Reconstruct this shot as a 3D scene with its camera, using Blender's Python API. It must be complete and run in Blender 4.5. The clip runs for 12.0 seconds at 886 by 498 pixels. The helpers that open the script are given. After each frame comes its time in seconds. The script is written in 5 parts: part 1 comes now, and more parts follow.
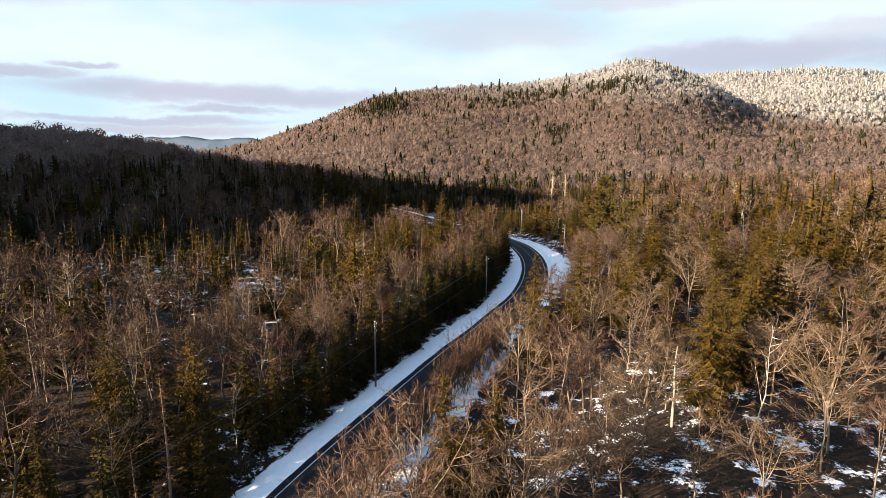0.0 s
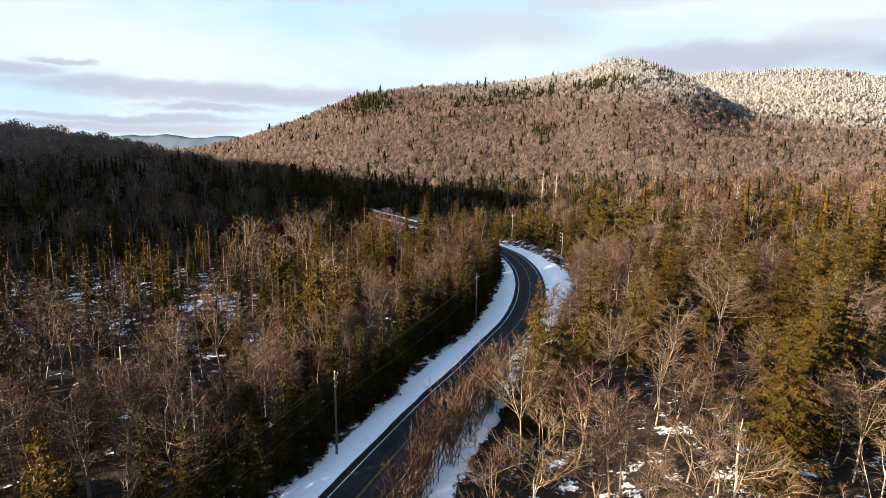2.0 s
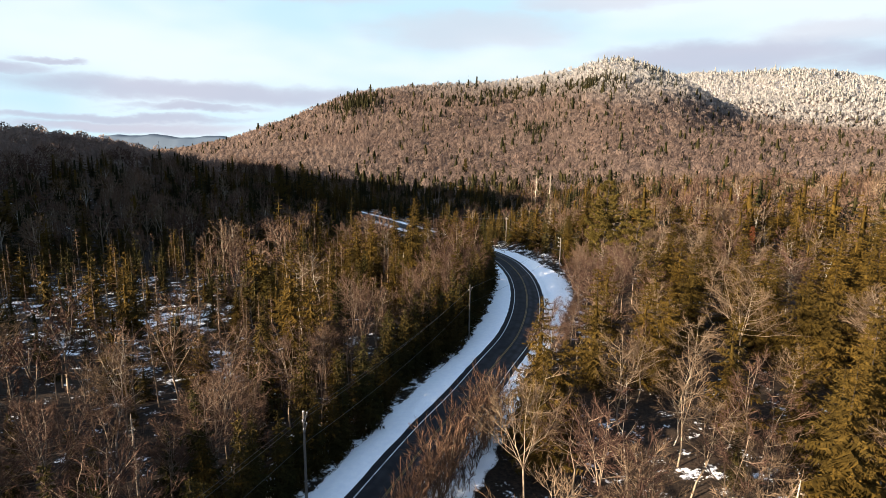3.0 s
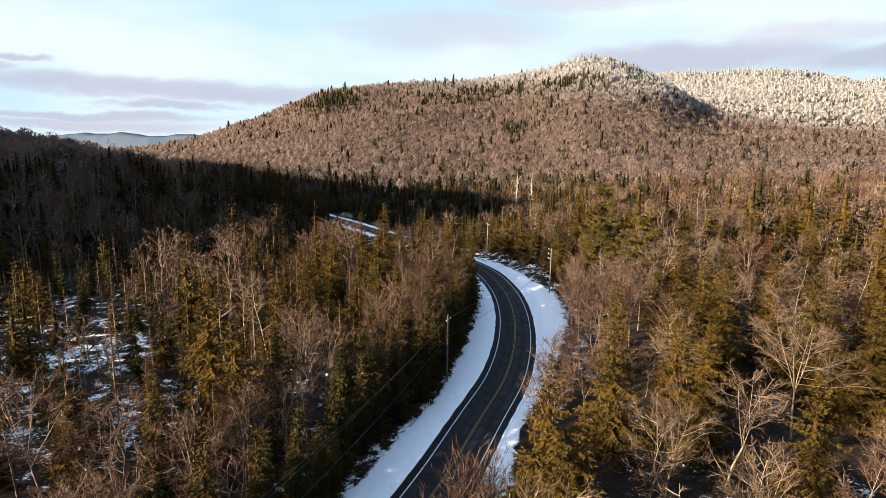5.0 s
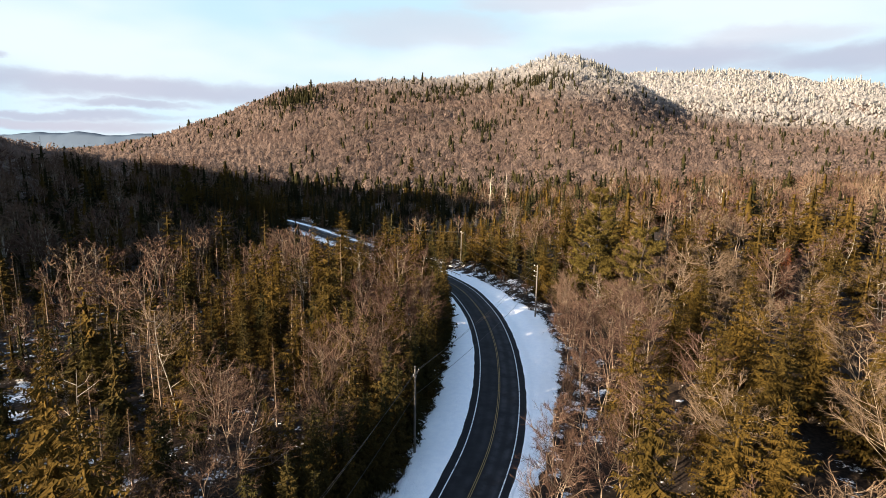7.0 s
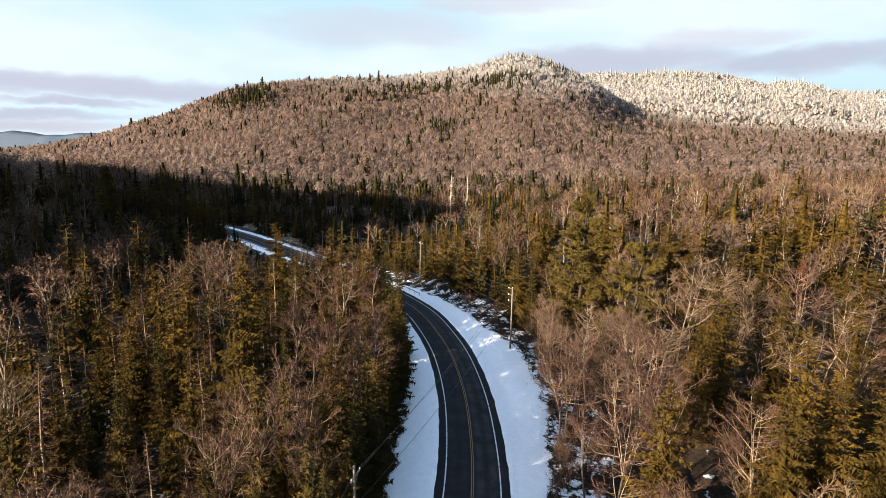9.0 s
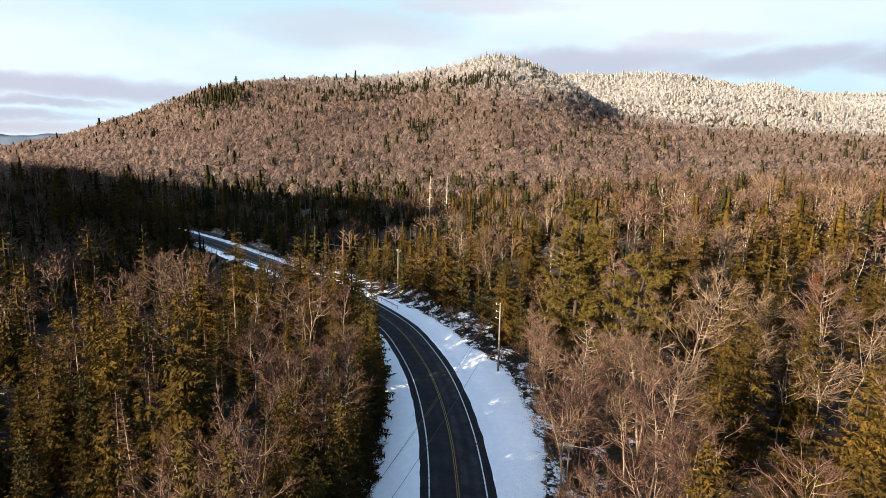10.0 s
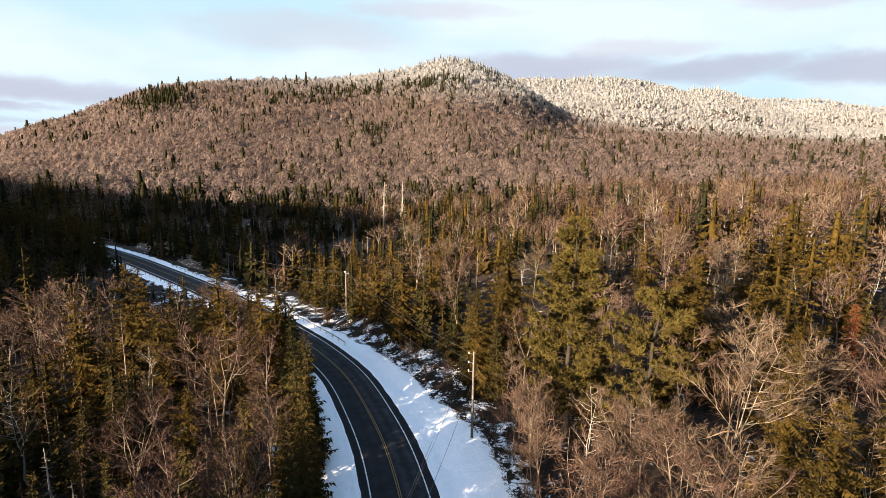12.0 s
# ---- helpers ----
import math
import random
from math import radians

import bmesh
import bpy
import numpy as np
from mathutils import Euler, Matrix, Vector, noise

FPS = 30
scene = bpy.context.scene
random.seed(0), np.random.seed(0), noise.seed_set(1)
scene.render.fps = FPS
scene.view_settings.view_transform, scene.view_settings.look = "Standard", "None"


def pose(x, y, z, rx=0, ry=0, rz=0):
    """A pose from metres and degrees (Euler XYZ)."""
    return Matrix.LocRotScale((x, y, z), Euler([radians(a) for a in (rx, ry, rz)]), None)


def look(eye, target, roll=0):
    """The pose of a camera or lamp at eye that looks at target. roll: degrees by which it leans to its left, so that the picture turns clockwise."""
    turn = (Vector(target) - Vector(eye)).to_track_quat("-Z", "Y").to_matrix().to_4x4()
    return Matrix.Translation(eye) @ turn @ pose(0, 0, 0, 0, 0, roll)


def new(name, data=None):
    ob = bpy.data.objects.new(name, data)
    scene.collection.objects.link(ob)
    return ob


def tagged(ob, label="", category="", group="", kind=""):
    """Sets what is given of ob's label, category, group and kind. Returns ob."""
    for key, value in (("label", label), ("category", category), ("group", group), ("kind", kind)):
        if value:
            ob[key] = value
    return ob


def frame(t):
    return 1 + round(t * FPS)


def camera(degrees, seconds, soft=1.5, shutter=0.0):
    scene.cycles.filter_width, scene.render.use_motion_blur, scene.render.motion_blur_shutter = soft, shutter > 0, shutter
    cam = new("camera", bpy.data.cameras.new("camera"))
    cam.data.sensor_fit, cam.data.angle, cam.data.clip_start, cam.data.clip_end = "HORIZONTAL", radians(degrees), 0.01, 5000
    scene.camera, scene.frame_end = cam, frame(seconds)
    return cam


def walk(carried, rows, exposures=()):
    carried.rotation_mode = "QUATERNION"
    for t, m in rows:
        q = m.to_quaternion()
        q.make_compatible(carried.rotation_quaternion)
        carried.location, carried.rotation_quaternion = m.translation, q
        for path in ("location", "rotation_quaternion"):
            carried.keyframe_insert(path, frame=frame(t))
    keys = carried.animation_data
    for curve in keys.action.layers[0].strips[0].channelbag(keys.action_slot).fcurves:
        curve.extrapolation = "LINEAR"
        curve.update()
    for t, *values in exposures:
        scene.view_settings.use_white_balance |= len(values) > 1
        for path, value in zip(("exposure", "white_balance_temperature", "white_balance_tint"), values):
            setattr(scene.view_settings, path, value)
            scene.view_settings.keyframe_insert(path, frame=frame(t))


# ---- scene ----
cam = camera(76.5, 12.0, soft=0.55)
PATH = [
    (0, (10.822, -4.088, 38.396), (10.292, -2.196, 38.018), 0.6),
    (0.5, (9.496, 0.87, 38.317), (8.977, 2.764, 37.939), 0.7),
    (1, (8.283, 5.851, 38.244), (7.776, 7.748, 37.866), 0.7),
    (1.5, (7.11, 10.868, 38.172), (6.616, 12.768, 37.792), 0.8),
    (2, (5.883, 15.984, 38.033), (5.402, 17.888, 37.653), 0.8),
    (2.5, (4.677, 21.159, 37.883), (4.211, 23.067, 37.502), 0.9),
    (3, (3.606, 26.407, 37.787), (3.154, 28.318, 37.407), 0.8),
    (5, (-0.338, 47.393, 37.178), (-0.712, 49.32, 36.796), 0.9),
    (5.5, (-1.322, 52.639, 37.106), (-1.671, 54.571, 36.726), 0.8),
    (6, (-2.24, 57.911, 36.996), (-2.566, 59.847, 36.614), 0.9),
    (6.5, (-3.052, 63.196, 36.885), (-3.355, 65.136, 36.503), 0.9),
    (7, (-3.718, 68.504, 36.814), (-3.99, 70.449, 36.432), 0.9),
    (9, (-5.891, 89.661, 36.239), (-6.02, 91.62, 35.859), 0.9),
    (9.5, (-6.342, 94.849, 36.153), (-6.436, 96.811, 35.774), 0.8),
    (10, (-6.719, 99.918, 36.029), (-6.773, 101.881, 35.653), 0.9),
    (10.5, (-7.015, 104.919, 35.907), (-7.034, 106.884, 35.534), 0.8),
    (11, (-7.148, 109.905, 35.893), (-7.126, 111.87, 35.524), 1.0),
    (11.5, (-7.194, 114.957, 35.883), (-7.134, 116.923, 35.519), 0.8),
    (12, (-7.229, 120.118, 35.858), (-7.127, 122.083, 35.497), 0.9),
]
walk(cam, [(t, look(e, g, r)) for t, e, g, r in PATH])

# ---- world, sun, exposure ----
SUN_EL, SUN_TO = radians(12.0), Vector((0.76, 0.65, 0)).normalized()
world = bpy.data.worlds.new("world")
scene.world = world
world.use_nodes = True
wt = world.node_tree
wn, wl = wt.nodes, wt.links
wn.clear()


sky = wn.new("ShaderNodeTexSky")
sky.sky_type, sky.sun_disc, sky.sun_elevation = "NISHITA", False, SUN_EL
sky.sun_rotation = math.atan2(-SUN_TO.x, -SUN_TO.y)
sky.air_density, sky.dust_density, sky.ozone_density = 1.0, 1.2, 1.0
co = wn.new("ShaderNodeTexCoord")
sep = wn.new("ShaderNodeSeparateXYZ")
wl.new(co.outputs["Generated"], sep.inputs[0])


def wmath(op, a, b=None, clamp=False):
    n = wn.new("ShaderNodeMath")
    n.operation, n.use_clamp = op, clamp
    for i, v in enumerate((a, b)):
        if v is None:
            continue
        if isinstance(v, (int, float)):
            n.inputs[i].default_value = v
        else:
            wl.new(v, n.inputs[i])
    return n.outputs[0]


def wmix(fac, a, b):
    n = wn.new("ShaderNodeMix")
    n.data_type = "RGBA"
    if isinstance(fac, (int, float)):
        n.inputs[0].default_value = fac
    else:
        wl.new(fac, n.inputs[0])
    for i, v in ((6, a), (7, b)):
        if isinstance(v, tuple):
            n.inputs[i].default_value = (*v, 1)
        else:
            wl.new(v, n.inputs[i])
    return n.outputs[2]


def wramp(v, lo, hi):
    n = wn.new("ShaderNodeMapRange")
    n.interpolation_type = "SMOOTHSTEP"
    wl.new(v, n.inputs[0])
    n.inputs[1].default_value, n.inputs[2].default_value = lo, hi
    return n.outputs[0]


def wcloud(sx, sz, scale, off, detail=6.0, rough=0.55):
    m = wn.new("ShaderNodeMapping")
    m.inputs["Scale"].default_value = (sx, sx, sz)
    m.inputs["Location"].default_value = off
    wl.new(co.outputs["Generated"], m.inputs[0])
    n = wn.new("ShaderNodeTexNoise")
    n.inputs["Scale"].default_value, n.inputs["Detail"].default_value, n.inputs["Roughness"].default_value = scale, detail, rough
    wl.new(m.outputs[0], n.inputs[0])
    return n.outputs[0]


up = sep.outputs["Z"]
blue = wn.new("ShaderNodeVectorMath")
blue.operation = "SCALE"
wl.new(wmath("ADD", wmath("MULTIPLY", wramp(up, 0.45, 0.12), 0.0), 0.060), blue.inputs["Scale"])
wl.new(sky.outputs[0], blue.inputs[0])
veil = wcloud(1.0, 3.2, 1.5, (3.1, 0.4, 0.2), 4.0, 0.5)
thin_high = wramp(up, 0.50, 0.18)
veil_amount = wmath("MULTIPLY", wmath("ADD", wmath("MULTIPLY", wramp(veil, 0.36, 0.60), 0.70), 0.24), wmath("ADD", wmath("MULTIPLY", thin_high, 0.90), 0.10))
clear = wmix(wramp(up, 0.20, 0.45), (0.066, 0.105, 0.126), blue.outputs[0])
high = wmix(veil_amount, clear, (0.115, 0.128, 0.139))
# cloud bars: bearing, height, half length, half depth (degrees)
bearing = wmath("MULTIPLY", wmath("ARCTAN2", sep.outputs["X"], sep.outputs["Y"]), 57.2958)
lift = wmath("MULTIPLY", wmath("ARCSINE", up), 57.2958)
warp_a = wmath("MULTIPLY", wmath("SUBTRACT", wcloud(1.0, 4.0, 5.0, (2.0, 5.0, 1.0), 5.0, 0.6), 0.5), 14.0)
warp_e = wmath("MULTIPLY", wmath("SUBTRACT", wcloud(1.0, 2.5, 9.0, (7.0, 1.0, 3.0), 5.0, 0.6), 0.5), 2.2)
bearing, lift = wmath("ADD", bearing, warp_a), wmath("ADD", lift, warp_e)


def cloud_bars(rows):
    total = None
    for az, el, wa, we in rows:
        a = wmath("DIVIDE", wmath("SUBTRACT", bearing, az), wa)
        e = wmath("DIVIDE", wmath("SUBTRACT", lift, el), we)
        d = wmath("ADD", wmath("MULTIPLY", a, a), wmath("MULTIPLY", e, e))
        m = wramp(d, 1.9, 0.1)
        total = m if total is None else wmath("MAXIMUM", total, m)
    return total


low_bars = cloud_bars([(-36, 4.0, 15, 0.95), (-52, 5.0, 5, 0.55), (-47, 5.9, 3, 0.3), (-37, 2.6, 6, 0.4), (-43, 1.5, 10, 0.4), (-44, 0.7, 9, 0.45), (12, 7.4, 10, 1.35), (26, 6.9, 8, 1.1), (38, 6.7, 7, 1.2), (62, 5.0, 14, 0.9), (-85, 4.0, 18, 0.9)])
high_bars = cloud_bars([(-11, 10.3, 10, 1.5), (1, 12.5, 8, 0.9), (20.5, 9.2, 5, 0.9), (-30, 13.0, 10, 0.8), (34, 12.5, 7, 0.9), (-40, 0.7, 9, 0.5), (-60, 11.0, 12, 1.0)])
sky_low = wmix(wmath("MULTIPLY", low_bars, 0.72), high, (0.067, 0.067, 0.085))
sky_all = wmix(wmath("MULTIPLY", high_bars, 0.55), sky_low, (0.089, 0.088, 0.100))
bg = wn.new("ShaderNodeBackground")
wl.new(sky_all, bg.inputs[0])
bg.inputs[1].default_value = 1.0
wo = wn.new("ShaderNodeOutputWorld")
wl.new(bg.outputs[0], wo.inputs[0])

sun = new("sun", bpy.data.lights.new("sun", "SUN"))
sun.data.energy, sun.data.angle, sun.data.color = 5.0, radians(0.6), (1.0, 0.80, 0.58)
sun_dir = SUN_TO * math.cos(SUN_EL) - Vector((0, 0, math.sin(SUN_EL)))
sun.rotation_euler = sun_dir.to_track_quat("-Z", "Y").to_euler()
scene.view_settings.exposure = 3.0

# ---- materials ----


class Mat:
    """A node material with a principled shader and short ways to wire it."""

    def __init__(self, name, rough=0.9, spec=0.2):
        self.m = bpy.data.materials.new(name)
        self.m.use_nodes = True
        self.t = self.m.node_tree
        self.b = self.t.nodes["Principled BSDF"]
        self.b.inputs["Roughness"].default_value = rough
        self.b.inputs["Specular IOR Level"].default_value = spec
        self.geo = self.t.nodes.new("ShaderNodeNewGeometry")
        self.pos = self.geo.outputs["Position"]

    def wire(self, a, b):
        self.t.links.new(a, b)

    def noise(self, scale, detail=3.0, rough=0.55, stretch=None):
        n = self.t.nodes.new("ShaderNodeTexNoise")
        n.inputs["Scale"].default_value, n.inputs["Detail"].default_value, n.inputs["Roughness"].default_value = scale, detail, rough
        src = self.pos
        if stretch:
            m = self.t.nodes.new("ShaderNodeMapping")
            m.inputs["Scale"].default_value = stretch
            self.wire(src, m.inputs[0])
            src = m.outputs[0]
        self.wire(src, n.inputs[0])
        return n.outputs[0]

    def ramp(self, v, lo, hi):
        n = self.t.nodes.new("ShaderNodeMapRange")
        n.interpolation_type = "SMOOTHSTEP"
        self.wire(v, n.inputs[0])
        n.inputs[1].default_value, n.inputs[2].default_value = lo, hi
        return n.outputs[0]

    def mix(self, fac, a, b):
        n = self.t.nodes.new("ShaderNodeMix")
        n.data_type = "RGBA"
        if isinstance(fac, float):
            n.inputs[0].default_value = fac
        else:
            self.wire(fac, n.inputs[0])
        for i, v in ((6, a), (7, b)):
            if isinstance(v, tuple):
                n.inputs[i].default_value = (*v, 1)
            else:
                self.wire(v, n.inputs[i])
        return n.outputs[2]

    def calc(self, op, a, b, clamp=False):
        n = self.t.nodes.new("ShaderNodeMath")
        n.operation, n.use_clamp = op, clamp
        for i, v in enumerate((a, b)):
            if isinstance(v, (int, float)):
                n.inputs[i].default_value = v
            else:
                self.wire(v, n.inputs[i])
        return n.outputs[0]

    def random(self):
        return self.t.nodes.new("ShaderNodeObjectInfo").outputs["Random"]

    def island(self):
        return self.geo.outputs["Random Per Island"]

    def height(self):
        s = self.t.nodes.new("ShaderNodeSeparateXYZ")
        self.wire(self.pos, s.inputs[0])
        return s.outputs["Z"]

    def east(self):
        s = self.t.nodes.new("ShaderNodeSeparateXYZ")
        self.wire(self.pos, s.inputs[0])
        return s.outputs["X"]

    def attribute(self, name):
        n = self.t.nodes.new("ShaderNodeAttribute")
        n.attribute_name = name
        return n.outputs["Fac"]

    def colour(self, c):
        if isinstance(c, tuple):
            self.b.inputs["Base Color"].default_value = (*c, 1)
        else:
            self.wire(c, self.b.inputs["Base Color"])
        return self

    def bump(self, v, strength, distance=0.05):
        n = self.t.nodes.new("ShaderNodeBump")
        n.inputs["Strength"].default_value, n.inputs["Distance"].default_value = strength, distance
        self.wire(v, n.inputs["Height"])
        self.wire(n.outputs[0], self.b.inputs["Normal"])
        return self


def plant_material(name, a, b, c, patch=0.06, frost=None, through_light=0.12, grain=5.0):
    """Foliage or twigs: two tones by clump, a third by single spray, frost above a height."""
    m = Mat(name, 0.9, 0.03)
    a, b, c = (tuple(v * 0.26 for v in t) for t in (a, b, c))
    tone = m.mix(m.ramp(m.noise(patch, 2.0), 0.38, 0.62), a, b)
    col = m.mix(m.calc("MULTIPLY", m.island(), 0.6), tone, c)
    col = m.mix(m.calc("MULTIPLY", m.ramp(m.noise(grain, 3.0, 0.7), 0.42, 0.62), 0.45), col, tuple(v * 0.45 for v in c))
    if frost:
        lo, hi, white = frost
        white = tuple(v * 0.39 for v in white)
        h = m.calc("ADD", m.height(), m.calc("MULTIPLY", m.noise(0.012, 4.0), 70.0))
        h = m.calc("ADD", h, m.calc("MULTIPLY", m.east(), 0.09))
        col = m.mix(m.ramp(h, lo + 35, hi + 35), col, white)
    m.colour(col)
    # a spray of twigs or needles lets part of the light through
    thin = m.t.nodes.new("ShaderNodeBsdfTranslucent")
    both = m.t.nodes.new("ShaderNodeMixShader")
    both.inputs[0].default_value = through_light
    m.wire(col, thin.inputs[0])
    m.wire(m.b.outputs[0], both.inputs[1])
    m.wire(thin.outputs[0], both.inputs[2])
    m.wire(both.outputs[0], m.t.nodes["Material Output"].inputs["Surface"])
    return m


M_SPRUCE = plant_material("spruce_needles", (0.135, 0.090, 0.021), (0.228, 0.142, 0.030), (0.052, 0.039, 0.012), 0.09)
M_FIR = plant_material("fir_needles", (0.090, 0.080, 0.026), (0.185, 0.122, 0.034), (0.038, 0.038, 0.015), 0.11)
M_PINE = plant_material("pine_needles", (0.230, 0.172, 0.045), (0.285, 0.210, 0.054), (0.105, 0.088, 0.028), 0.4)
M_RED = plant_material("dead_needles", (0.24, 0.075, 0.035), (0.28, 0.10, 0.045), (0.18, 0.06, 0.03), 0.5)
M_TWIG = plant_material("maple_twigs", (0.170, 0.104, 0.082), (0.345, 0.232, 0.165), (0.150, 0.086, 0.068), 0.028)
M_TWIG_PALE = plant_material("beech_twigs", (0.290, 0.208, 0.140), (0.375, 0.272, 0.185), (0.210, 0.142, 0.096), 0.07)
M_LARCH = plant_material("larch_twigs", (0.231, 0.141, 0.080), (0.303, 0.178, 0.113), (0.173, 0.111, 0.064), 0.12)
M_SHRUB = plant_material("shrub_twigs", (0.286, 0.171, 0.116), (0.363, 0.231, 0.154), (0.220, 0.121, 0.088), 0.12)
FROST = (95.0, 190.0, (0.72, 0.70, 0.68))
# Paler than the near twigs: distance haze put into the colour.
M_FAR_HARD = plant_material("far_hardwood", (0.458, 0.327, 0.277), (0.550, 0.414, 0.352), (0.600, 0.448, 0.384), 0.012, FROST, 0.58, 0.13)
# Darker copy of the conifer needles: shade of the far trees put into the colour.
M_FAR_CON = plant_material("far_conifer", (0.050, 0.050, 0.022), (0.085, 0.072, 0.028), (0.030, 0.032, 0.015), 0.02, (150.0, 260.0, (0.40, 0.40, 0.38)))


def bark(name, a, b, scale=3.0):
    m = Mat(name, 0.9, 0.15)
    a, b = (tuple(v * 0.31 for v in t) for t in (a, b))
    n = m.noise(scale, 4.0, 0.6, (1, 1, 0.3))
    return m.colour(m.mix(m.ramp(n, 0.35, 0.65), a, b)).bump(n, 0.4, 0.03)


M_BARK = bark("maple_bark", (0.24, 0.185, 0.135), (0.46, 0.36, 0.27))
M_BARK_PALE = bark("beech_bark", (0.30, 0.24, 0.175), (0.54, 0.43, 0.32))
M_BIRCH = bark("birch_bark", (0.48, 0.42, 0.35), (0.74, 0.68, 0.60))
M_BARK_DARK = bark("spruce_bark", (0.035, 0.027, 0.020), (0.07, 0.054, 0.04))
M_SNAG = bark("weathered_dead_wood", (0.50, 0.43, 0.35), (0.78, 0.68, 0.56))
M_POLE = bark("grey_weathered_pole_wood", (0.22, 0.20, 0.18), (0.36, 0.33, 0.30), 5.0)

M_GROUND = Mat("forest_floor", 0.95, 0.1)
_n = M_GROUND.noise(0.35, 5.0, 0.6)
_f = M_GROUND.noise(2.2, 4.0, 0.65)
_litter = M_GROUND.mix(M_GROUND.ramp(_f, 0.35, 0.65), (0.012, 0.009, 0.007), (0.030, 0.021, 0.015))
# Paler far off: light in the gaps between crowns, put into the colour.
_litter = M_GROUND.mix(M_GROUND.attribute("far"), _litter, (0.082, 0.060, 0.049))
_amount = M_GROUND.calc("ADD", M_GROUND.calc("MULTIPLY", _n, 0.65), M_GROUND.calc("MULTIPLY", _f, 0.35))
_cover = M_GROUND.calc("SUBTRACT", M_GROUND.calc("ADD", _amount, M_GROUND.attribute("snow")), 1.0)
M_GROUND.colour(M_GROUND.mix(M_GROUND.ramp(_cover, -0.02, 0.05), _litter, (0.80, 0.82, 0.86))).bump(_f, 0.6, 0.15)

M_SNOW = Mat("roadside_snow", 0.75, 0.25)
_n = M_SNOW.noise(1.1, 5.0, 0.6)
_s = M_SNOW.noise(7.0, 3.0, 0.6)
_grime = M_SNOW.calc("ADD", M_SNOW.calc("MULTIPLY", _n, 0.55), M_SNOW.calc("MULTIPLY", _s, 0.45))
_c = M_SNOW.mix(M_SNOW.ramp(_n, 0.3, 0.7), (0.86, 0.88, 0.92), (0.93, 0.94, 0.96))
_dirt = M_SNOW.calc("ADD", _grime, M_SNOW.attribute("edge"))
M_SNOW.colour(M_SNOW.mix(M_SNOW.ramp(_dirt, 0.93, 1.0), _c, (0.085, 0.062, 0.045))).bump(_grime, 1.0, 0.22)

M_ROAD = Mat("worn_asphalt", 0.9, 0.15)
_n = M_ROAD.noise(0.5, 4.0, 0.6)
_s = M_ROAD.noise(14.0, 3.0, 0.6)
_wheel = M_ROAD.attribute("wheel")
_a = M_ROAD.mix(M_ROAD.ramp(_n, 0.35, 0.7), (0.011, 0.011, 0.013), (0.018, 0.018, 0.020))
_a = M_ROAD.mix(M_ROAD.calc("MULTIPLY", _wheel, M_ROAD.ramp(_n, 0.25, 0.75)), _a, (0.044, 0.045, 0.050))
_a = M_ROAD.mix(M_ROAD.calc("MULTIPLY", _s, 0.25), _a, (0.02, 0.02, 0.023))
M_ROAD.colour(_a).bump(_s, 0.2, 0.01)


def paint(name, c):
    m = Mat(name, 0.7, 0.3)
    n = m.noise(1.6, 4.0, 0.7)
    return m.colour(m.mix(m.ramp(n, 0.50, 0.72), c, (0.06, 0.06, 0.065)))


M_WHITE = paint("worn_white_paint", (0.62, 0.63, 0.64))
M_YELLOW = paint("worn_yellow_paint", (0.20, 0.13, 0.04))
M_STEEL = Mat("galvanised_steel", 0.5, 0.5)
_n = M_STEEL.noise(4.0)
M_STEEL.colour(M_STEEL.mix(M_STEEL.ramp(_n, 0.4, 0.6), (0.30, 0.29, 0.28), (0.20, 0.17, 0.15)))
M_STEEL.b.inputs["Metallic"].default_value = 0.6
M_WIRE = Mat("black_cable", 0.6, 0.3).colour((0.03, 0.03, 0.032))
M_GLASS = Mat("grey_porcelain", 0.35, 0.5).colour((0.42, 0.42, 0.43))
M_EARTH = Mat("bare_earth", 0.95, 0.1)
_n = M_EARTH.noise(0.9, 5.0, 0.65)
M_EARTH.colour(M_EARTH.mix(M_EARTH.ramp(_n, 0.55, 0.66), M_EARTH.mix(M_EARTH.noise(0.3), (0.08, 0.052, 0.034), (0.13, 0.085, 0.056)), (0.78, 0.80, 0.84))).bump(_n, 0.8, 0.2)
# Distance haze over these hills, put into their colour as blue.
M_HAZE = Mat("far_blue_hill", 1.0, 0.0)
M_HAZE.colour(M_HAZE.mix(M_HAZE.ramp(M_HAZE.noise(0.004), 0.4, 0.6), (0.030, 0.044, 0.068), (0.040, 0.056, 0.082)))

# ---- the lie of the land ----
ROAD = [(-34, -190, -2.0), (-25.5, -60, -1.8), (-21.5, 10, -1.4), (-19.3, 45, -1.0), (-16.6, 68, -0.9), (-13.2, 92, -0.7), (-10.7, 105, -0.6),
        (-8.5, 119, -0.4), (-6.5, 131, -0.2), (-5.9, 142, 0), (-6.2, 153, 0), (-7.4, 166, 0), (-9.9, 180, 0), (-13.0, 191, 0), (-18.0, 205, -0.3),
        (-25.4, 219, -0.9), (-34, 233, -1.9), (-44, 248, -2.9), (-56, 263, -3.6), (-70, 279, -4), (-86, 296, -4.2), (-106, 316, -4.2),
        (-130, 336, -4), (-165, 356, -3), (-230, 380, 0), (-330, 410, 8)]


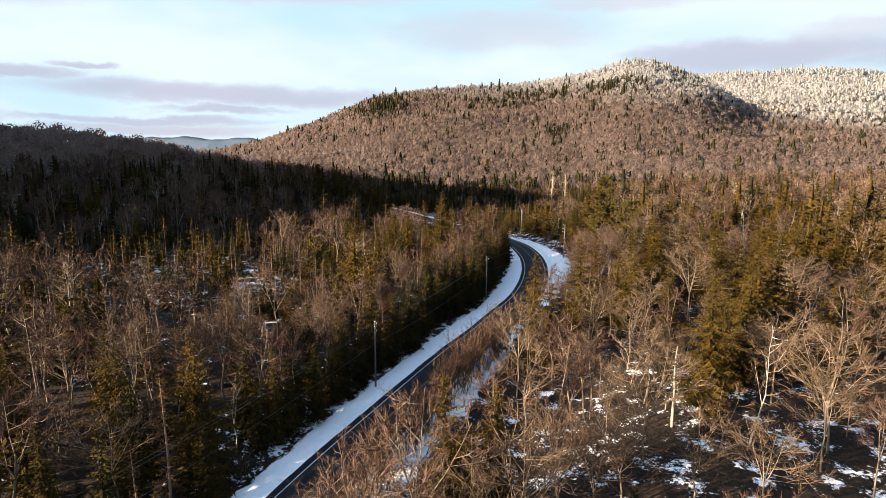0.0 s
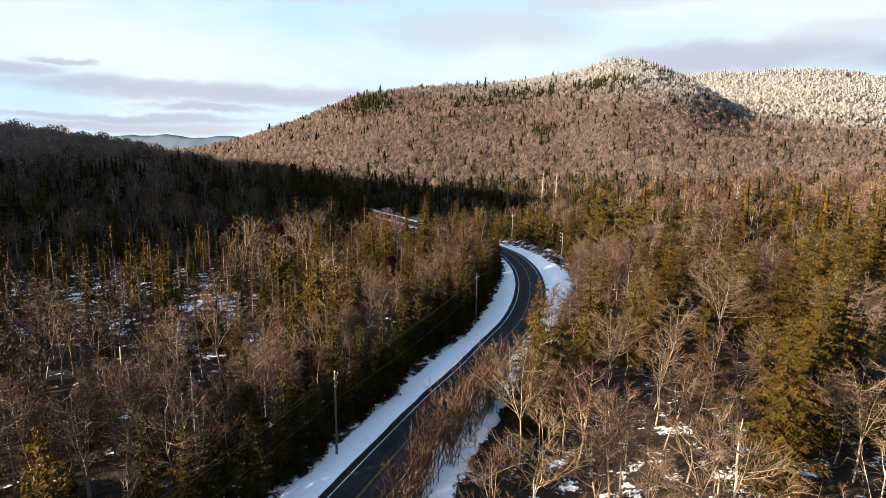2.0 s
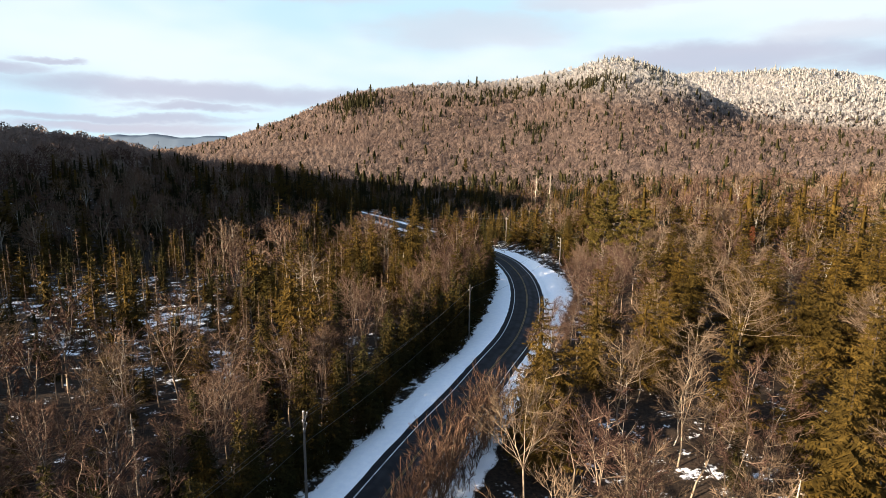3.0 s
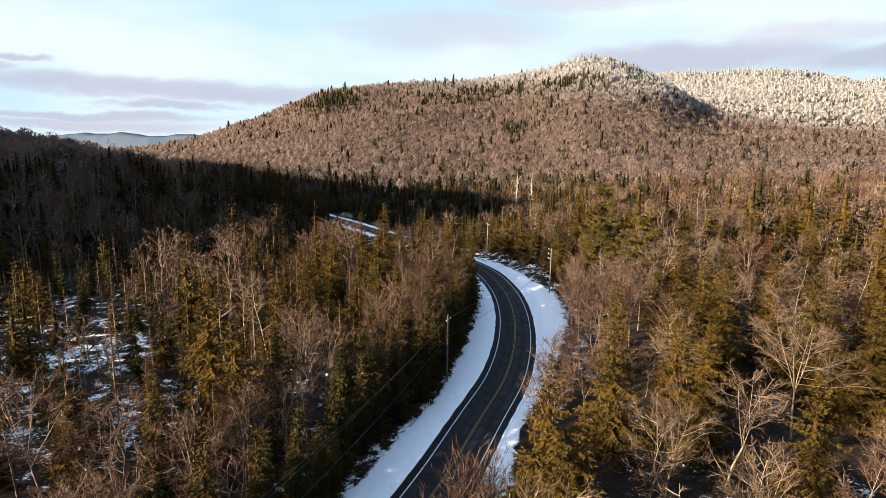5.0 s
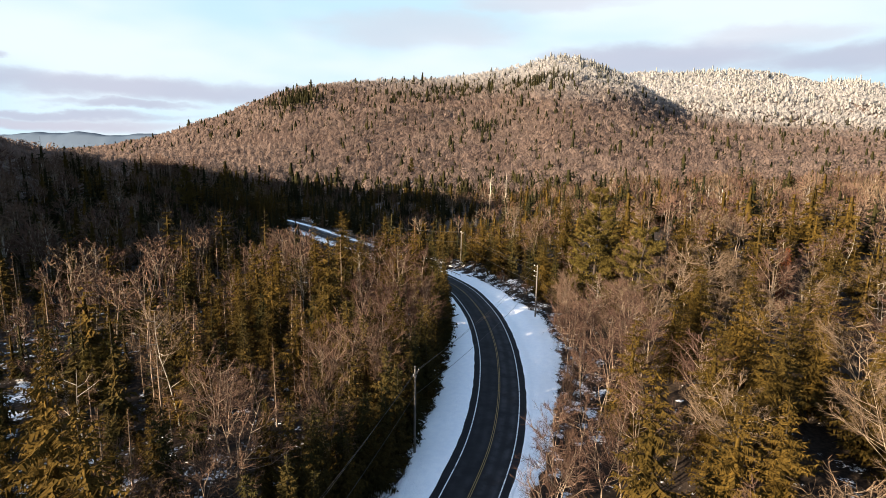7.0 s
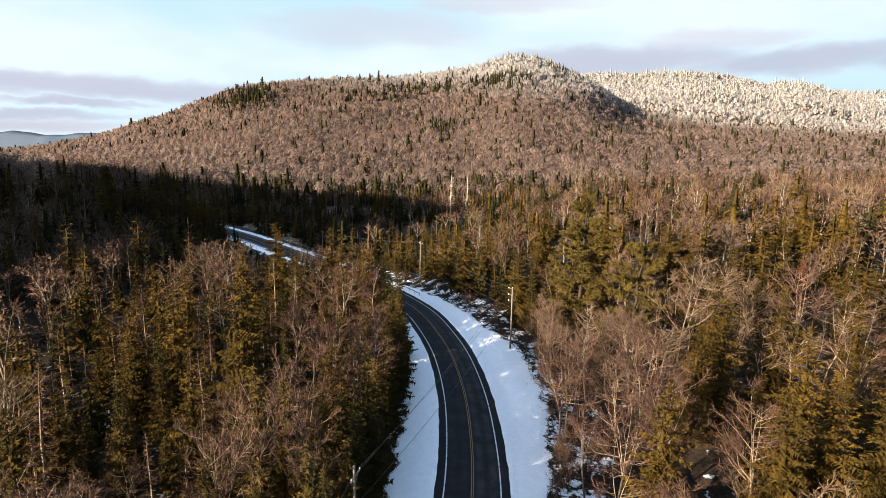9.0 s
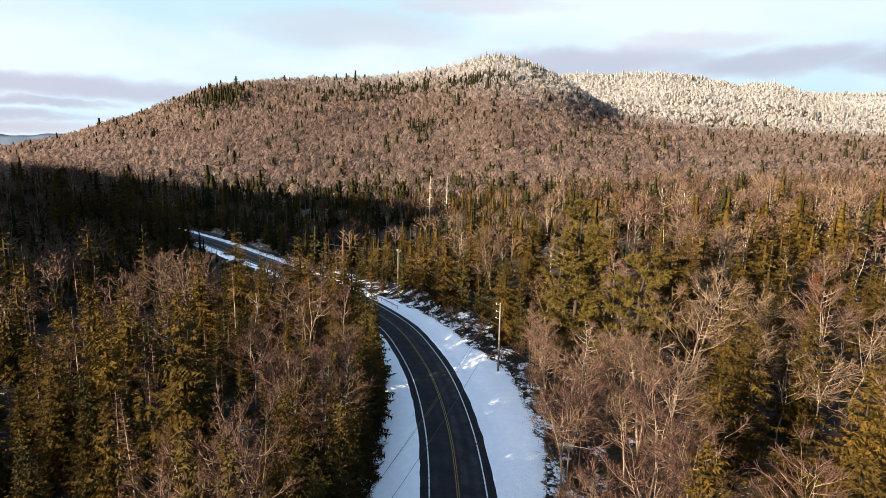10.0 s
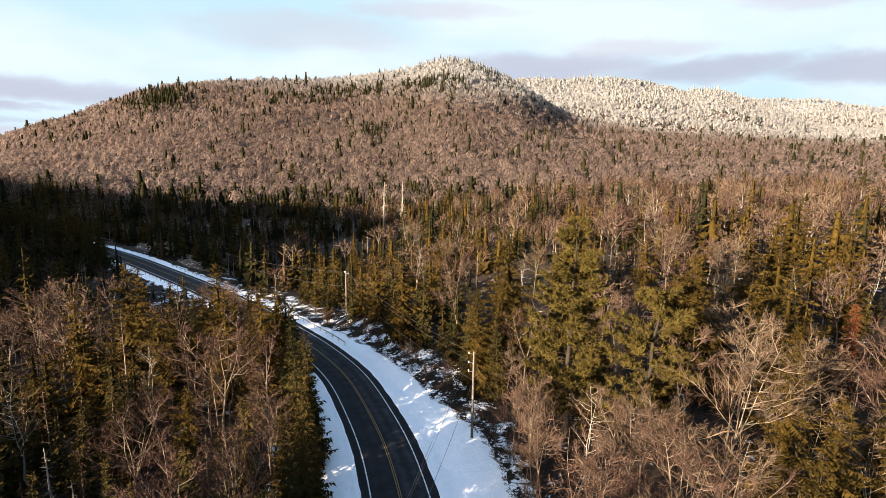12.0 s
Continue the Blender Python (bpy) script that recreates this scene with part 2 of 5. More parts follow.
def spline(points, step):
    """Points at even steps along a smooth curve through those given."""
    p = np.array(points, float)
    out = []
    for i in range(len(p) - 1):
        a, b, c, d = p[max(i - 1, 0)], p[i], p[i + 1], p[min(i + 2, len(p) - 1)]
        n = max(2, int(np.linalg.norm(c - b) / 0.5))
        for k in range(n):
            t = k / n
            out.append(0.5 * (2 * b + (c - a) * t + (2 * a - 5 * b + 4 * c - d) * t * t + (3 * b - a - 3 * c + d) * t**3))
    out = np.array(out + [p[-1]])
    run = np.r_[0, np.cumsum(np.linalg.norm(np.diff(out, axis=0), axis=1))]
    at = np.arange(0, run[-1], step)
    return np.stack([np.interp(at, run, out[:, k]) for k in range(3)], 1)


LINE = spline(ROAD, 1.5)
for _ in range(4):
    LINE[1:-1] = (LINE[:-2] + 2 * LINE[1:-1] + LINE[2:]) / 4
TAN = np.gradient(LINE[:, :2], axis=0)
TAN /= np.linalg.norm(TAN, axis=1)[:, None]
SIDE = np.stack([TAN[:, 1], -TAN[:, 0]], 1)  # to the right of the way up the road
RIGHT_W = np.interp(LINE[:, 1], [0, 60, 100, 118, 126, 142, 161, 180, 190, 204, 214, 232, 300], [9.5, 10, 9.0, 5.6, 6.5, 8.2, 11.0, 12.5, 10.5, 9.0, 8.5, 7.5, 7])
LEFT_W = np.interp(LINE[:, 1], [0, 60, 80, 97, 110, 125, 140, 172, 190, 220, 300], [7.5, 8.5, 8.8, 9.0, 9.2, 9.0, 9.6, 8.5, 7, 6, 7])


def road_near(x, y):
    """Signed distance to the road's middle (right is plus), its height there and the index, for arrays."""
    x, y = np.atleast_1d(x).astype(float), np.atleast_1d(y).astype(float)
    d, z, k = np.empty(x.size), np.empty(x.size), np.empty(x.size, int)
    for s in range(0, x.size, 20000):
        e = slice(s, s + 20000)
        q = (x[e, None] - LINE[None, :, 0]) ** 2 + (y[e, None] - LINE[None, :, 1]) ** 2
        i = q.argmin(1)
        sg = (x[e] - LINE[i, 0]) * SIDE[i, 0] + (y[e] - LINE[i, 1]) * SIDE[i, 1]
        d[e], z[e], k[e] = np.sqrt(q[np.arange(len(i)), i]) * np.where(sg < 0, -1, 1), LINE[i, 2], i
    return d, z, k


def smooth(v, lo, hi):
    t = np.clip((v - lo) / (hi - lo), 0, 1)
    return t * t * (3 - 2 * t)


def wave(x, y, size, seed):
    """Cheap rolling relief from crossed sines, about -1 to 1."""
    r = np.random.RandomState(seed)
    v = 0
    for k in range(7):
        a, f, p = r.uniform(0, 6.28), r.uniform(0.6, 1.7) / size, r.uniform(0, 6.28)
        v = v + np.sin((x * math.cos(a) + y * math.sin(a)) * f * 6.28 + p)
    return v / 3.5


EYE = (6.0, 30.0)  # the middle of the valley, round which the hills are laid
AZ1 = [-80, -45, -40, -36.8, -33.2, -30, -27.9, -25.7, -23.4, -21, -18.3, -13, -7.5, -4.9, -2.3, 0.3, 1.7, 2.9, 4.2, 5.4, 8.1, 10.6, 13.1, 15.6, 18, 21, 25, 30, 45, 80]
EL1 = [-1.5, -1.5, -1.3, -0.75, 0.2, 1.45, 2.25, 3.15, 4.25, 4.8, 5.08, 5.5, 5.88, 6.25, 6.7, 7.12, 7.4, 7.48, 7.3, 6.84, 5.78, 4.6, 3.5, 2.4, 1.5, 0.9, 0.5, 0.3, 0.2, 0]
AZ2 = [-80, -2, 3, 8, 11, 13.5, 16, 18.5, 20.5, 22.5, 24, 25.5, 26.7, 28, 29.5, 32.4, 34.4, 40, 48, 80]
EL2 = [-2, 1.5, 4.6, 5.8, 6.0, 5.85, 6.03, 5.9, 5.6, 5.1, 4.75, 4.85, 4.85, 4.4, 3.8, 2.65, 1.8, 1.2, 0.8, 0.5]
AZ3 = [-80, 15, 25, 29.7, 32.7, 34.6, 36.6, 39, 48, 80]
EL3 = [-2, 1, 3.5, 4.1, 3.95, 3.9, 3.5, 3.1, 2.5, 2]


def land(x, y):
    """The height of the ground."""
    x, y = np.asarray(x, float), np.asarray(y, float)
    shape = x.shape
    x, y = x.ravel(), y.ravel()
    dx, dy = x - EYE[0], y - EYE[1]
    r, az = np.hypot(dx, dy), np.degrees(np.arctan2(dx, dy))
    base = -0.6 + 0.9 * wave(x, y, 90, 3) * smooth(r, 30, 200)
    base = base - 5.0 * smooth(y, 215, 300) * smooth(-x, -40, 40)
    base = base + 2.6 * smooth(x, 4, 30) * smooth(y, 20, 70) + 2 * smooth(x, 30, 90) + 5 * smooth(x, 60, 260) * smooth(y, 120, 300)
    base = base - 3.2 * smooth(-x, 36, 62) * smooth(y, 80, 125) * (1 - smooth(y, 215, 300))
    ahead = smooth(np.abs(az), 95, 70)
    crest1 = 38 - 7 + 1350 * np.tan(np.radians(np.interp(az, AZ1, EL1)))
    rise = np.clip((r - 430) / 920, 0, 1.0)
    mount = np.maximum(crest1, 0) * rise**1.75
    mount = mount * (1 - 0.45 * smooth(r, 1350, 1750))
    # a hollow beside the right flank of the top
    mount = mount - 24 * np.exp(-(((az - 13.5) / 3.8) ** 2)) * smooth(r, 780, 1080) * smooth(r, 1500, 1330)
    calm = 1 - 0.85 * smooth(r, 1080, 1320)
    mount = mount * (1 + calm * (0.06 * wave(x, y, 260, 8) + 0.03 * wave(x, y, 90, 9)))
    crest2 = 38 - 10 + 2300 * np.tan(np.radians(np.interp(az, AZ2, EL2)))
    mount2 = np.maximum(crest2, 0) * np.clip((r - 1350) / 950, 0, 1.0) ** 1.2 * (1 - 0.5 * smooth(r, 2300, 2900))
    mount2 = mount2 * (1 + (1 - 0.85 * smooth(r, 2000, 2270)) * 0.07 * wave(x, y, 300, 18))
    crest3 = 38 - 10 + 3200 * np.tan(np.radians(np.interp(az, AZ3, EL3)))
    mount2 = np.maximum(mount2, np.maximum(crest3, 0) * np.clip((r - 2350) / 850, 0, 1.0) ** 1.2 * (1 - 0.5 * smooth(r, 3250, 3900)))
    # First two hills stand out of view, added to shade the left-hand woods.
    hu, hw = (x + 459) * 0.76 + (y - 2) * 0.65, -(x + 459) * 0.65 + (y - 2) * 0.76
    hill = 110 * np.exp(-((hu / 130) ** 2 + (hw / 100) ** 2) / 2) + 105 * np.exp(-(((x + 640) / 110) ** 2 + ((y - 120) / 95) ** 2) / 2) + 36 * np.exp(-(((x + 400) / 130) ** 2 + ((y - 310) / 110) ** 2) / 2) + 9 * np.exp(-(((x + 430) / 130) ** 2 + ((y - 520) / 110) ** 2) / 2)
    z = base + np.maximum(mount, mount2) * ahead + hill * smooth(-x, 110, 260)
    z = z - 75 * smooth(r, 1300, 2400) * smooth(az, -26, -34)
    near = (r < 520) & (x > -345)
    d, rz, k = road_near(x[near], y[near])
    dist = np.abs(d)
    flat = smooth(dist, 24, 9)
    bank = 0.5 * smooth(d, 5.5, 9) * smooth(LINE[k, 1], 150, 165) * smooth(LINE[k, 1], 232, 215)
    bank = bank + 1.6 * smooth(d, 9, 15) * smooth(LINE[k, 1], 185, 200) * smooth(LINE[k, 1], 250, 225)
    ditch = -0.5 * smooth(dist, 5, 9) * smooth(dist, 15, 10) * (d < 0)
    z[near] = z[near] * (1 - flat) + (rz - 0.14) * flat + bank + ditch
    return z.reshape(shape)


def land1(x, y):
    return float(land(np.array([x]), np.array([y]))[0])


# ---- mesh helpers ----


def mesh_of(name, v, f, mat, smooth_faces=False):
    me = bpy.data.meshes.new(name)
    me.from_pydata([tuple(p) for p in v] if not isinstance(v, np.ndarray) else v.tolist(), [], f if not isinstance(f, np.ndarray) else f.tolist())
    me.materials.append(mat.m)
    if smooth_faces:
        me.polygons.foreach_set("use_smooth", [True] * len(me.polygons))
    return me


def mesh_fast(name, v, f, mat):
    """A mesh of triangles from arrays."""
    me = bpy.data.meshes.new(name)
    v, f = np.asarray(v, np.float32), np.asarray(f, np.int32)
    me.vertices.add(len(v))
    me.vertices.foreach_set("co", v.ravel())
    me.loops.add(f.size)
    me.loops.foreach_set("vertex_index", f.ravel())
    me.polygons.add(len(f))
    me.polygons.foreach_set("loop_start", np.arange(0, f.size, 3, dtype=np.int32))
    me.update(calc_edges=True)
    me.materials.append(mat.m)
    return me


def attribute(me, name, values):
    a = me.attributes.new(name, "FLOAT", "POINT")
    a.data.foreach_set("value", np.asarray(values, np.float32))


def part(name, me, parent, label=""):
    ob = new(name, me)
    ob.parent = parent
    if label:
        tagged(ob, label)
    return ob


# ---- ground ----
def build_ground():
    fine = np.arange(-75, 75, 0.75)
    coarse = np.arange(75, 285, 5.0)
    az = np.radians(np.r_[fine, coarse])
    rad, r = [3.0], 3.0
    while r < 4700:
        r += max(2.2, r * 0.0125) if r < 1200 else r * 0.03
        rad.append(r)
    rad = np.array(rad)
    x = EYE[0] + rad[:, None] * np.sin(az)[None]
    y = EYE[1] + rad[:, None] * np.cos(az)[None]
    z = land(x, y)
    # the ground sinks a little under the road and its snow
    close = (np.hypot(x - EYE[0], y - EYE[1]) < 520) & (x > -345)
    d, _, k = road_near(x[close], y[close])
    width = np.where(d < 0, LEFT_W[k], RIGHT_W[k])
    z[close] -= 0.45 * smooth(width - np.abs(d), 0.6, 3.0)
    v = np.stack([x, y, z], -1).reshape(-1, 3)
    v = np.vstack([v, [[EYE[0], EYE[1], land1(*EYE)]]])
    n, m = len(az), len(rad)
    i, j = np.meshgrid(np.arange(m - 1), np.arange(n), indexing="ij")
    a, b = i * n + j, i * n + (j + 1) % n
    c, d = a + n, b + n
    f = np.concatenate([np.stack([a, b, d], -1).reshape(-1, 3), np.stack([a, d, c], -1).reshape(-1, 3)])
    cap = np.array([[m * n, (k + 1) % n, k] for k in range(n)])
    f = np.vstack([f[:, ::-1], cap[:, ::-1]])
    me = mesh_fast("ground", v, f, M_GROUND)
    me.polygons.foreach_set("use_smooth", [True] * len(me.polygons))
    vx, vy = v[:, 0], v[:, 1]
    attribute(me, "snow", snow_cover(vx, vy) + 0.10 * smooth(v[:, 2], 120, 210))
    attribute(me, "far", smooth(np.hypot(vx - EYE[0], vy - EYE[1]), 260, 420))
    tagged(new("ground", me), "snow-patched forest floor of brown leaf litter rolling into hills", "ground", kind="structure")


def blob(x, y, cx, cy, rx, ry, turn=0.0):
    c, s = math.cos(radians(turn)), math.sin(radians(turn))
    u, w = (x - cx) * c + (y - cy) * s, -(x - cx) * s + (y - cy) * c
    return np.exp(-((u / rx) ** 2 + (w / ry) ** 2))


def swamp(x, y):
    return np.maximum.reduce([blob(x, y, -122, 140, 34, 26, 30), blob(x, y, -98, 116, 22, 16, 20), blob(x, y, -58, 112, 20, 12, 25), blob(x, y, -85, 132, 14, 14)])


def snow_cover(x, y):
    s = 0.38 + 0.11 * swamp(x, y) + 0.07 * blob(x, y, 25, 60, 60, 40) + 0.03 * blob(x, y, -65, 140, 35, 45)
    near = (np.hypot(x, y - 150) < 210) & (x > -150)
    d, _, k = road_near(x[near], y[near])
    at = LINE[k, 1]
    s[near] += 0.10 * smooth(d, 5, 8) * smooth(d, 20, 12) * smooth(at, 120, 150) * smooth(at, 300, 260)
    s[near] += 0.11 * smooth(-d, 5, 8) * smooth(-d, 18, 11) * smooth(at, 40, 70) * smooth(at, 300, 260)
    return s


build_ground()


def ribbon(lo, hi, inner, outer, cols, lift, name, mat, label, category, rag=0.0, crown=0.0, seed=5):
    """A strip beside or on the road: from one offset to another, along a stretch of its line, with rounded relief."""
    r = np.random.RandomState(seed)
    keep = (LINE[:, 1] >= lo) & (LINE[:, 1] <= hi)
    idx = np.where(keep)[0]
    p, sd = LINE[idx], SIDE[idx]
    inn = np.broadcast_to(inner, LINE.shape[:1])[idx] if np.ndim(inner) else np.full(len(idx), inner)
    out = np.broadcast_to(outer, LINE.shape[:1])[idx] if np.ndim(outer) else np.full(len(idx), outer)
    if rag:
        out = out + np.sign(out) * rag * (r.rand(len(idx)) - 0.5) * 2
        inn = inn + np.sign(inn) * 0.12 * rag * (r.rand(len(idx)) - 0.5) * 2
    t = np.linspace(0, 1, cols)
    off = inn[:, None] * (1 - t) + out[:, None] * t
    x, y = p[:, None, 0] + sd[:, None, 0] * off, p[:, None, 1] + sd[:, None, 1] * off
    if rag:
        z = land(x, y) + lift * np.minimum(1, np.minimum(t * 12 + 0.15, (1 - t) * 8 - 0.25))[None] + crown * (r.rand(*x.shape) - 0.4) * np.sin(t * 3.14)[None]
        z[:, 0] = p[:, 2] + 0.012
        z[:, 1:3] = np.maximum(z[:, 1:3], p[:, None, 2] + lift * 0.4)
    else:
        z = np.repeat(p[:, 2:3] + lift, cols, 1) - crown * np.abs(off)
    n = cols
    i, j = np.meshgrid(np.arange(len(idx) - 1), np.arange(n - 1), indexing="ij")
    a = i * n + j
    f = np.stack([a, a + 1, a + n + 1, a + n], -1).reshape(-1, 4)
    if (out > inn).all():
        pass
    else:
        f = f[:, ::-1]
    me = mesh_of(name, np.stack([x, y, z], -1).reshape(-1, 3), f, mat, True)
    ob = tagged(new(name, me), label, category, kind="structure")
    return ob, me, off, t


LO, HI = -180, 378
ob, me, off, t = ribbon(LO, HI, -4.05, 4.05, 25, 0.0, "road", M_ROAD, "dark worn asphalt two-lane road with grey wheel tracks", "road", crown=0.012)
attribute(me, "wheel", np.maximum.reduce([np.exp(-(((np.abs(off) - c) / 0.38) ** 2)) for c in (0.85, 2.3)]).ravel() * np.where(off > 0, 1.15, 0.4).ravel())
for a, b, nm, mat, lab in ((-3.08, -2.94, "edge_line", M_WHITE, "worn white road edge line"), (2.94, 3.08, "edge_line", M_WHITE, "worn white road edge line"),
                           (-0.15, -0.06, "centre_line", M_YELLOW, "worn yellow centre line on asphalt"), (0.06, 0.15, "centre_line", M_YELLOW, "worn yellow centre line on asphalt")):
    ribbon(LO, HI, a, b, 2, 0.008, nm, mat, lab, "road marking", crown=0.012)
for inner, outer, seed, lab in ((-4.0, -LEFT_W, 5, "packed roadside snow verge with a ragged brushy edge"), (4.0, RIGHT_W, 6, "wide snow-covered road shoulder with old tracks")):
    ob, me, off, t = ribbon(LO, HI, inner, outer, 18, 0.10, "snow_verge", M_SNOW, lab, "snow", rag=0.6, crown=0.05, seed=seed)
    edge = np.repeat((0.08 + 0.42 * smooth(t, 0.66, 1.0) + 0.25 * smooth(t, 0.10, 0.0))[None], len(off), 0)
    attribute(me, "edge", edge.ravel())

# ---- trees: shapes ----


class Shape:
    """Gathers triangles."""

    def __init__(self):
        self.v, self.f = [], []

    def tube(self, pts, radii, sides=4):
        base = len(self.v)
        for k, (p, r) in enumerate(zip(pts, radii)):
            d = (pts[min(k + 1, len(pts) - 1)] - pts[max(k - 1, 0)])
            d = d / (np.linalg.norm(d) + 1e-9)
            u = np.cross(d, (0.31, 0.87, 0.12))
            u /= np.linalg.norm(u) + 1e-9
            w = np.cross(d, u)
            for s in range(sides):
                a = 6.2832 * s / sides
                self.v.append(p + r * (u * math.cos(a) + w * math.sin(a)))
        for k in range(len(pts) - 1):
            for s in range(sides):
                a, b = base + k * sides + s, base + k * sides + (s + 1) % sides
                self.f += [(a, b, b + sides), (a, b + sides, a + sides)]

    def sliver(self, p, q, w, rng):
        d = q - p
        u = np.cross(d, rng.normal(size=3))
        u *= w / (np.linalg.norm(u) + 1e-9)
        b = len(self.v)
        self.v += [p - u / 2, p + u / 2, q]
        self.f.append((b, b + 1, b + 2))

    def tri(self, a, b, c):
        n = len(self.v)
        self.v += [a, b, c]
        self.f.append((n, n + 1, n + 2))

    def arrays(self):
        return np.array(self.v, np.float32).reshape(-1, 3), np.array(self.f, np.int32).reshape(-1, 3)


def unit(v):
    return v / (np.linalg.norm(v) + 1e-9)


def bare_tree(rng, h, spread=0.42, leaders=3, limbs=9, subs=5, twigs=6, forks=3, w=0.03, thick=1.0, droop=0.0, bole=0.36):
    """A leafless hardwood: (wood, twigs). The wood carries trunk, leaders and limbs."""
    wood, fine = Shape(), Shape()
    r0 = 0.0078 * h * thick + 0.02
    top = np.array([rng.normal(0, 0.03) * h, rng.normal(0, 0.03) * h, bole * h])
    mid = top * np.array([0.3, 0.6, 0.5]) + np.append(rng.normal(0, 0.012 * h, 2), 0)
    wood.tube([np.zeros(3) - (0, 0, 0.5), mid, top], [r0, r0 * 0.85, r0 * 0.72], 5)
    for li in range(leaders):
        a = 6.283 * (li + rng.rand() * 0.7) / leaders
        lean = rng.uniform(0.12, 0.5) * spread * 2 if leaders > 1 else rng.uniform(0, 0.1)
        length = h * (1 - bole) * rng.uniform(0.82, 1.02)
        d = unit(np.array([math.cos(a) * lean, math.sin(a) * lean, 1.0]))
        pts, p = [top], top
        for s in range(4):
            d = unit(d + rng.normal(0, 0.10, 3) + np.array([0, 0, 0.08]))
            p = p + d * length / 4
            pts.append(p)
        rr = r0 * 0.58 * (0.85 if leaders > 1 else 1.1)
        wood.tube(pts, [rr, rr * 0.75, rr * 0.5, rr * 0.28, 0.012], 4)
        for k in range(limbs):
            t = 0.08 + 0.88 * (k + rng.rand()) / limbs
            i = min(int(t * 4), 3)
            b = pts[i] + (pts[i + 1] - pts[i]) * (t * 4 - i)
            az = rng.uniform(0, 6.283)
            up = rng.uniform(0.0, 1.0) - droop
            dl = unit(np.array([math.cos(az), math.sin(az), up]) + 0.5 * d * np.array([1, 1, 0]) + 0.35 * np.append(unit(b[:2] + 1e-6), 0))
            ll = h * spread * (1.05 - 0.72 * t) * rng.uniform(0.55, 1.0)
            m1 = b + dl * ll * 0.5 + rng.normal(0, 0.05 * ll, 3)
            e1 = m1 + unit(dl + np.array([0, 0, 0.35 - droop]) + rng.normal(0, 0.18, 3)) * ll * 0.5
            lr = rr * (0.42 - 0.22 * t) + 0.014
            wood.tube([b, m1, e1], [lr, lr * 0.65, 0.016], 3)
            for s in range(subs):
                u = 0.25 + 0.75 * (s + rng.rand()) / subs
                q = b + (m1 - b) * (u * 2) if u < 0.5 else m1 + (e1 - m1) * (u * 2 - 1)
                ds = unit(dl + rng.normal(0, 0.45, 3) + np.array([0, 0, 0.28 - droop]))
                ls = ll * rng.uniform(0.28, 0.5) * (1.15 - 0.4 * u)
                qe = q + ds * ls
                fine.sliver(q, qe, w * 2.4, rng)
                for g in range(twigs):
                    x = q + (qe - q) * (0.2 + 0.8 * (g + rng.rand()) / twigs)
                    dt = unit(ds + rng.normal(0, 0.48, 3) + np.array([0, 0, 0.16 - droop]))
                    lt = ls * rng.uniform(0.4, 0.75) + 0.2
                    xe = x + dt * lt
                    fine.sliver(x, xe, w, rng)
                    for _ in range(forks):
                        y = x + (xe - x) * rng.uniform(0.3, 0.9)
                        fine.sliver(y, y + unit(dt + rng.normal(0, 0.6, 3)) * lt * rng.uniform(0.45, 0.85), w * 0.7, rng)
    return wood, fine


def spray(leaf, rng, c, d, ln, wd):
    """One small spray of needles, turned at random about its own axis."""
    w = unit(np.cross(d, rng.normal(0, 1, 3))) * wd
    m = c + d * ln * 0.3
    b = len(leaf.v)
    leaf.v += [m - w, m + w, c + d * ln]
    leaf.f.append((b, b + 1, b + 2))


def frond(leaf, rng, p0, o, ln, tilt, wide, cells):
    """The needled web of one bough: a roof of ragged cells that falls to both sides of its axis."""
    side = np.array([-o[1], o[0], 0])
    curl, sway, fold = rng.uniform(0.0, 0.25), rng.normal(0, 0.15), rng.uniform(0.35, 0.85)

    def at(u):
        return p0 + (o + side * sway * u) * ln * u + np.array([0, 0, (tilt * u + curl * u * u) * ln])

    us = [0.12 + 0.92 * i / cells for i in range(cells + 1)]
    mid = [at(u) + rng.normal(0, 0.04, 3) for u in us]
    for s in (-1, 1):
        for i in range(cells):
            w = (wide * ln * (1.2 - 0.95 * us[i]) + 0.12) * rng.uniform(0.45, 1.4)
            v = us[i] + (us[i + 1] - us[i]) * rng.uniform(0.6, 1.3)
            e = at(v) + side * s * w - np.array([0, 0, fold * w * rng.uniform(0.5, 1.4)])
            leaf.tri(*((mid[i], mid[i + 1], e) if s > 0 else (mid[i + 1], mid[i], e)))
    return at, side


def bough(leaf, rng, p0, o, ln, tilt, wide, cells=13, tufts=7.0):
    """One drooping bough: a ragged web of needles with small sprays standing out of it."""
    at, side = frond(leaf, rng, p0, o, ln, tilt, wide, max(2, int(cells * min(1.0, 0.4 + ln / 3.0))))
    for i in range(max(3, int(ln * tufts + rng.rand()))):
        u, s = rng.uniform(0.3, 1.0), rng.uniform(-1, 1)
        w = wide * ln * (1.2 - 0.95 * u)
        c = at(u) + side * s * w - np.array([0, 0, 0.5 * abs(s) * w])
        d = unit(o * rng.uniform(0.3, 1.1) + side * s * rng.uniform(0.2, 1.2) + np.array([0, 0, rng.uniform(-0.6, 0.5)]))
        spray(leaf, rng, c, d, rng.uniform(0.28, 0.58), rng.uniform(0.045, 0.085))


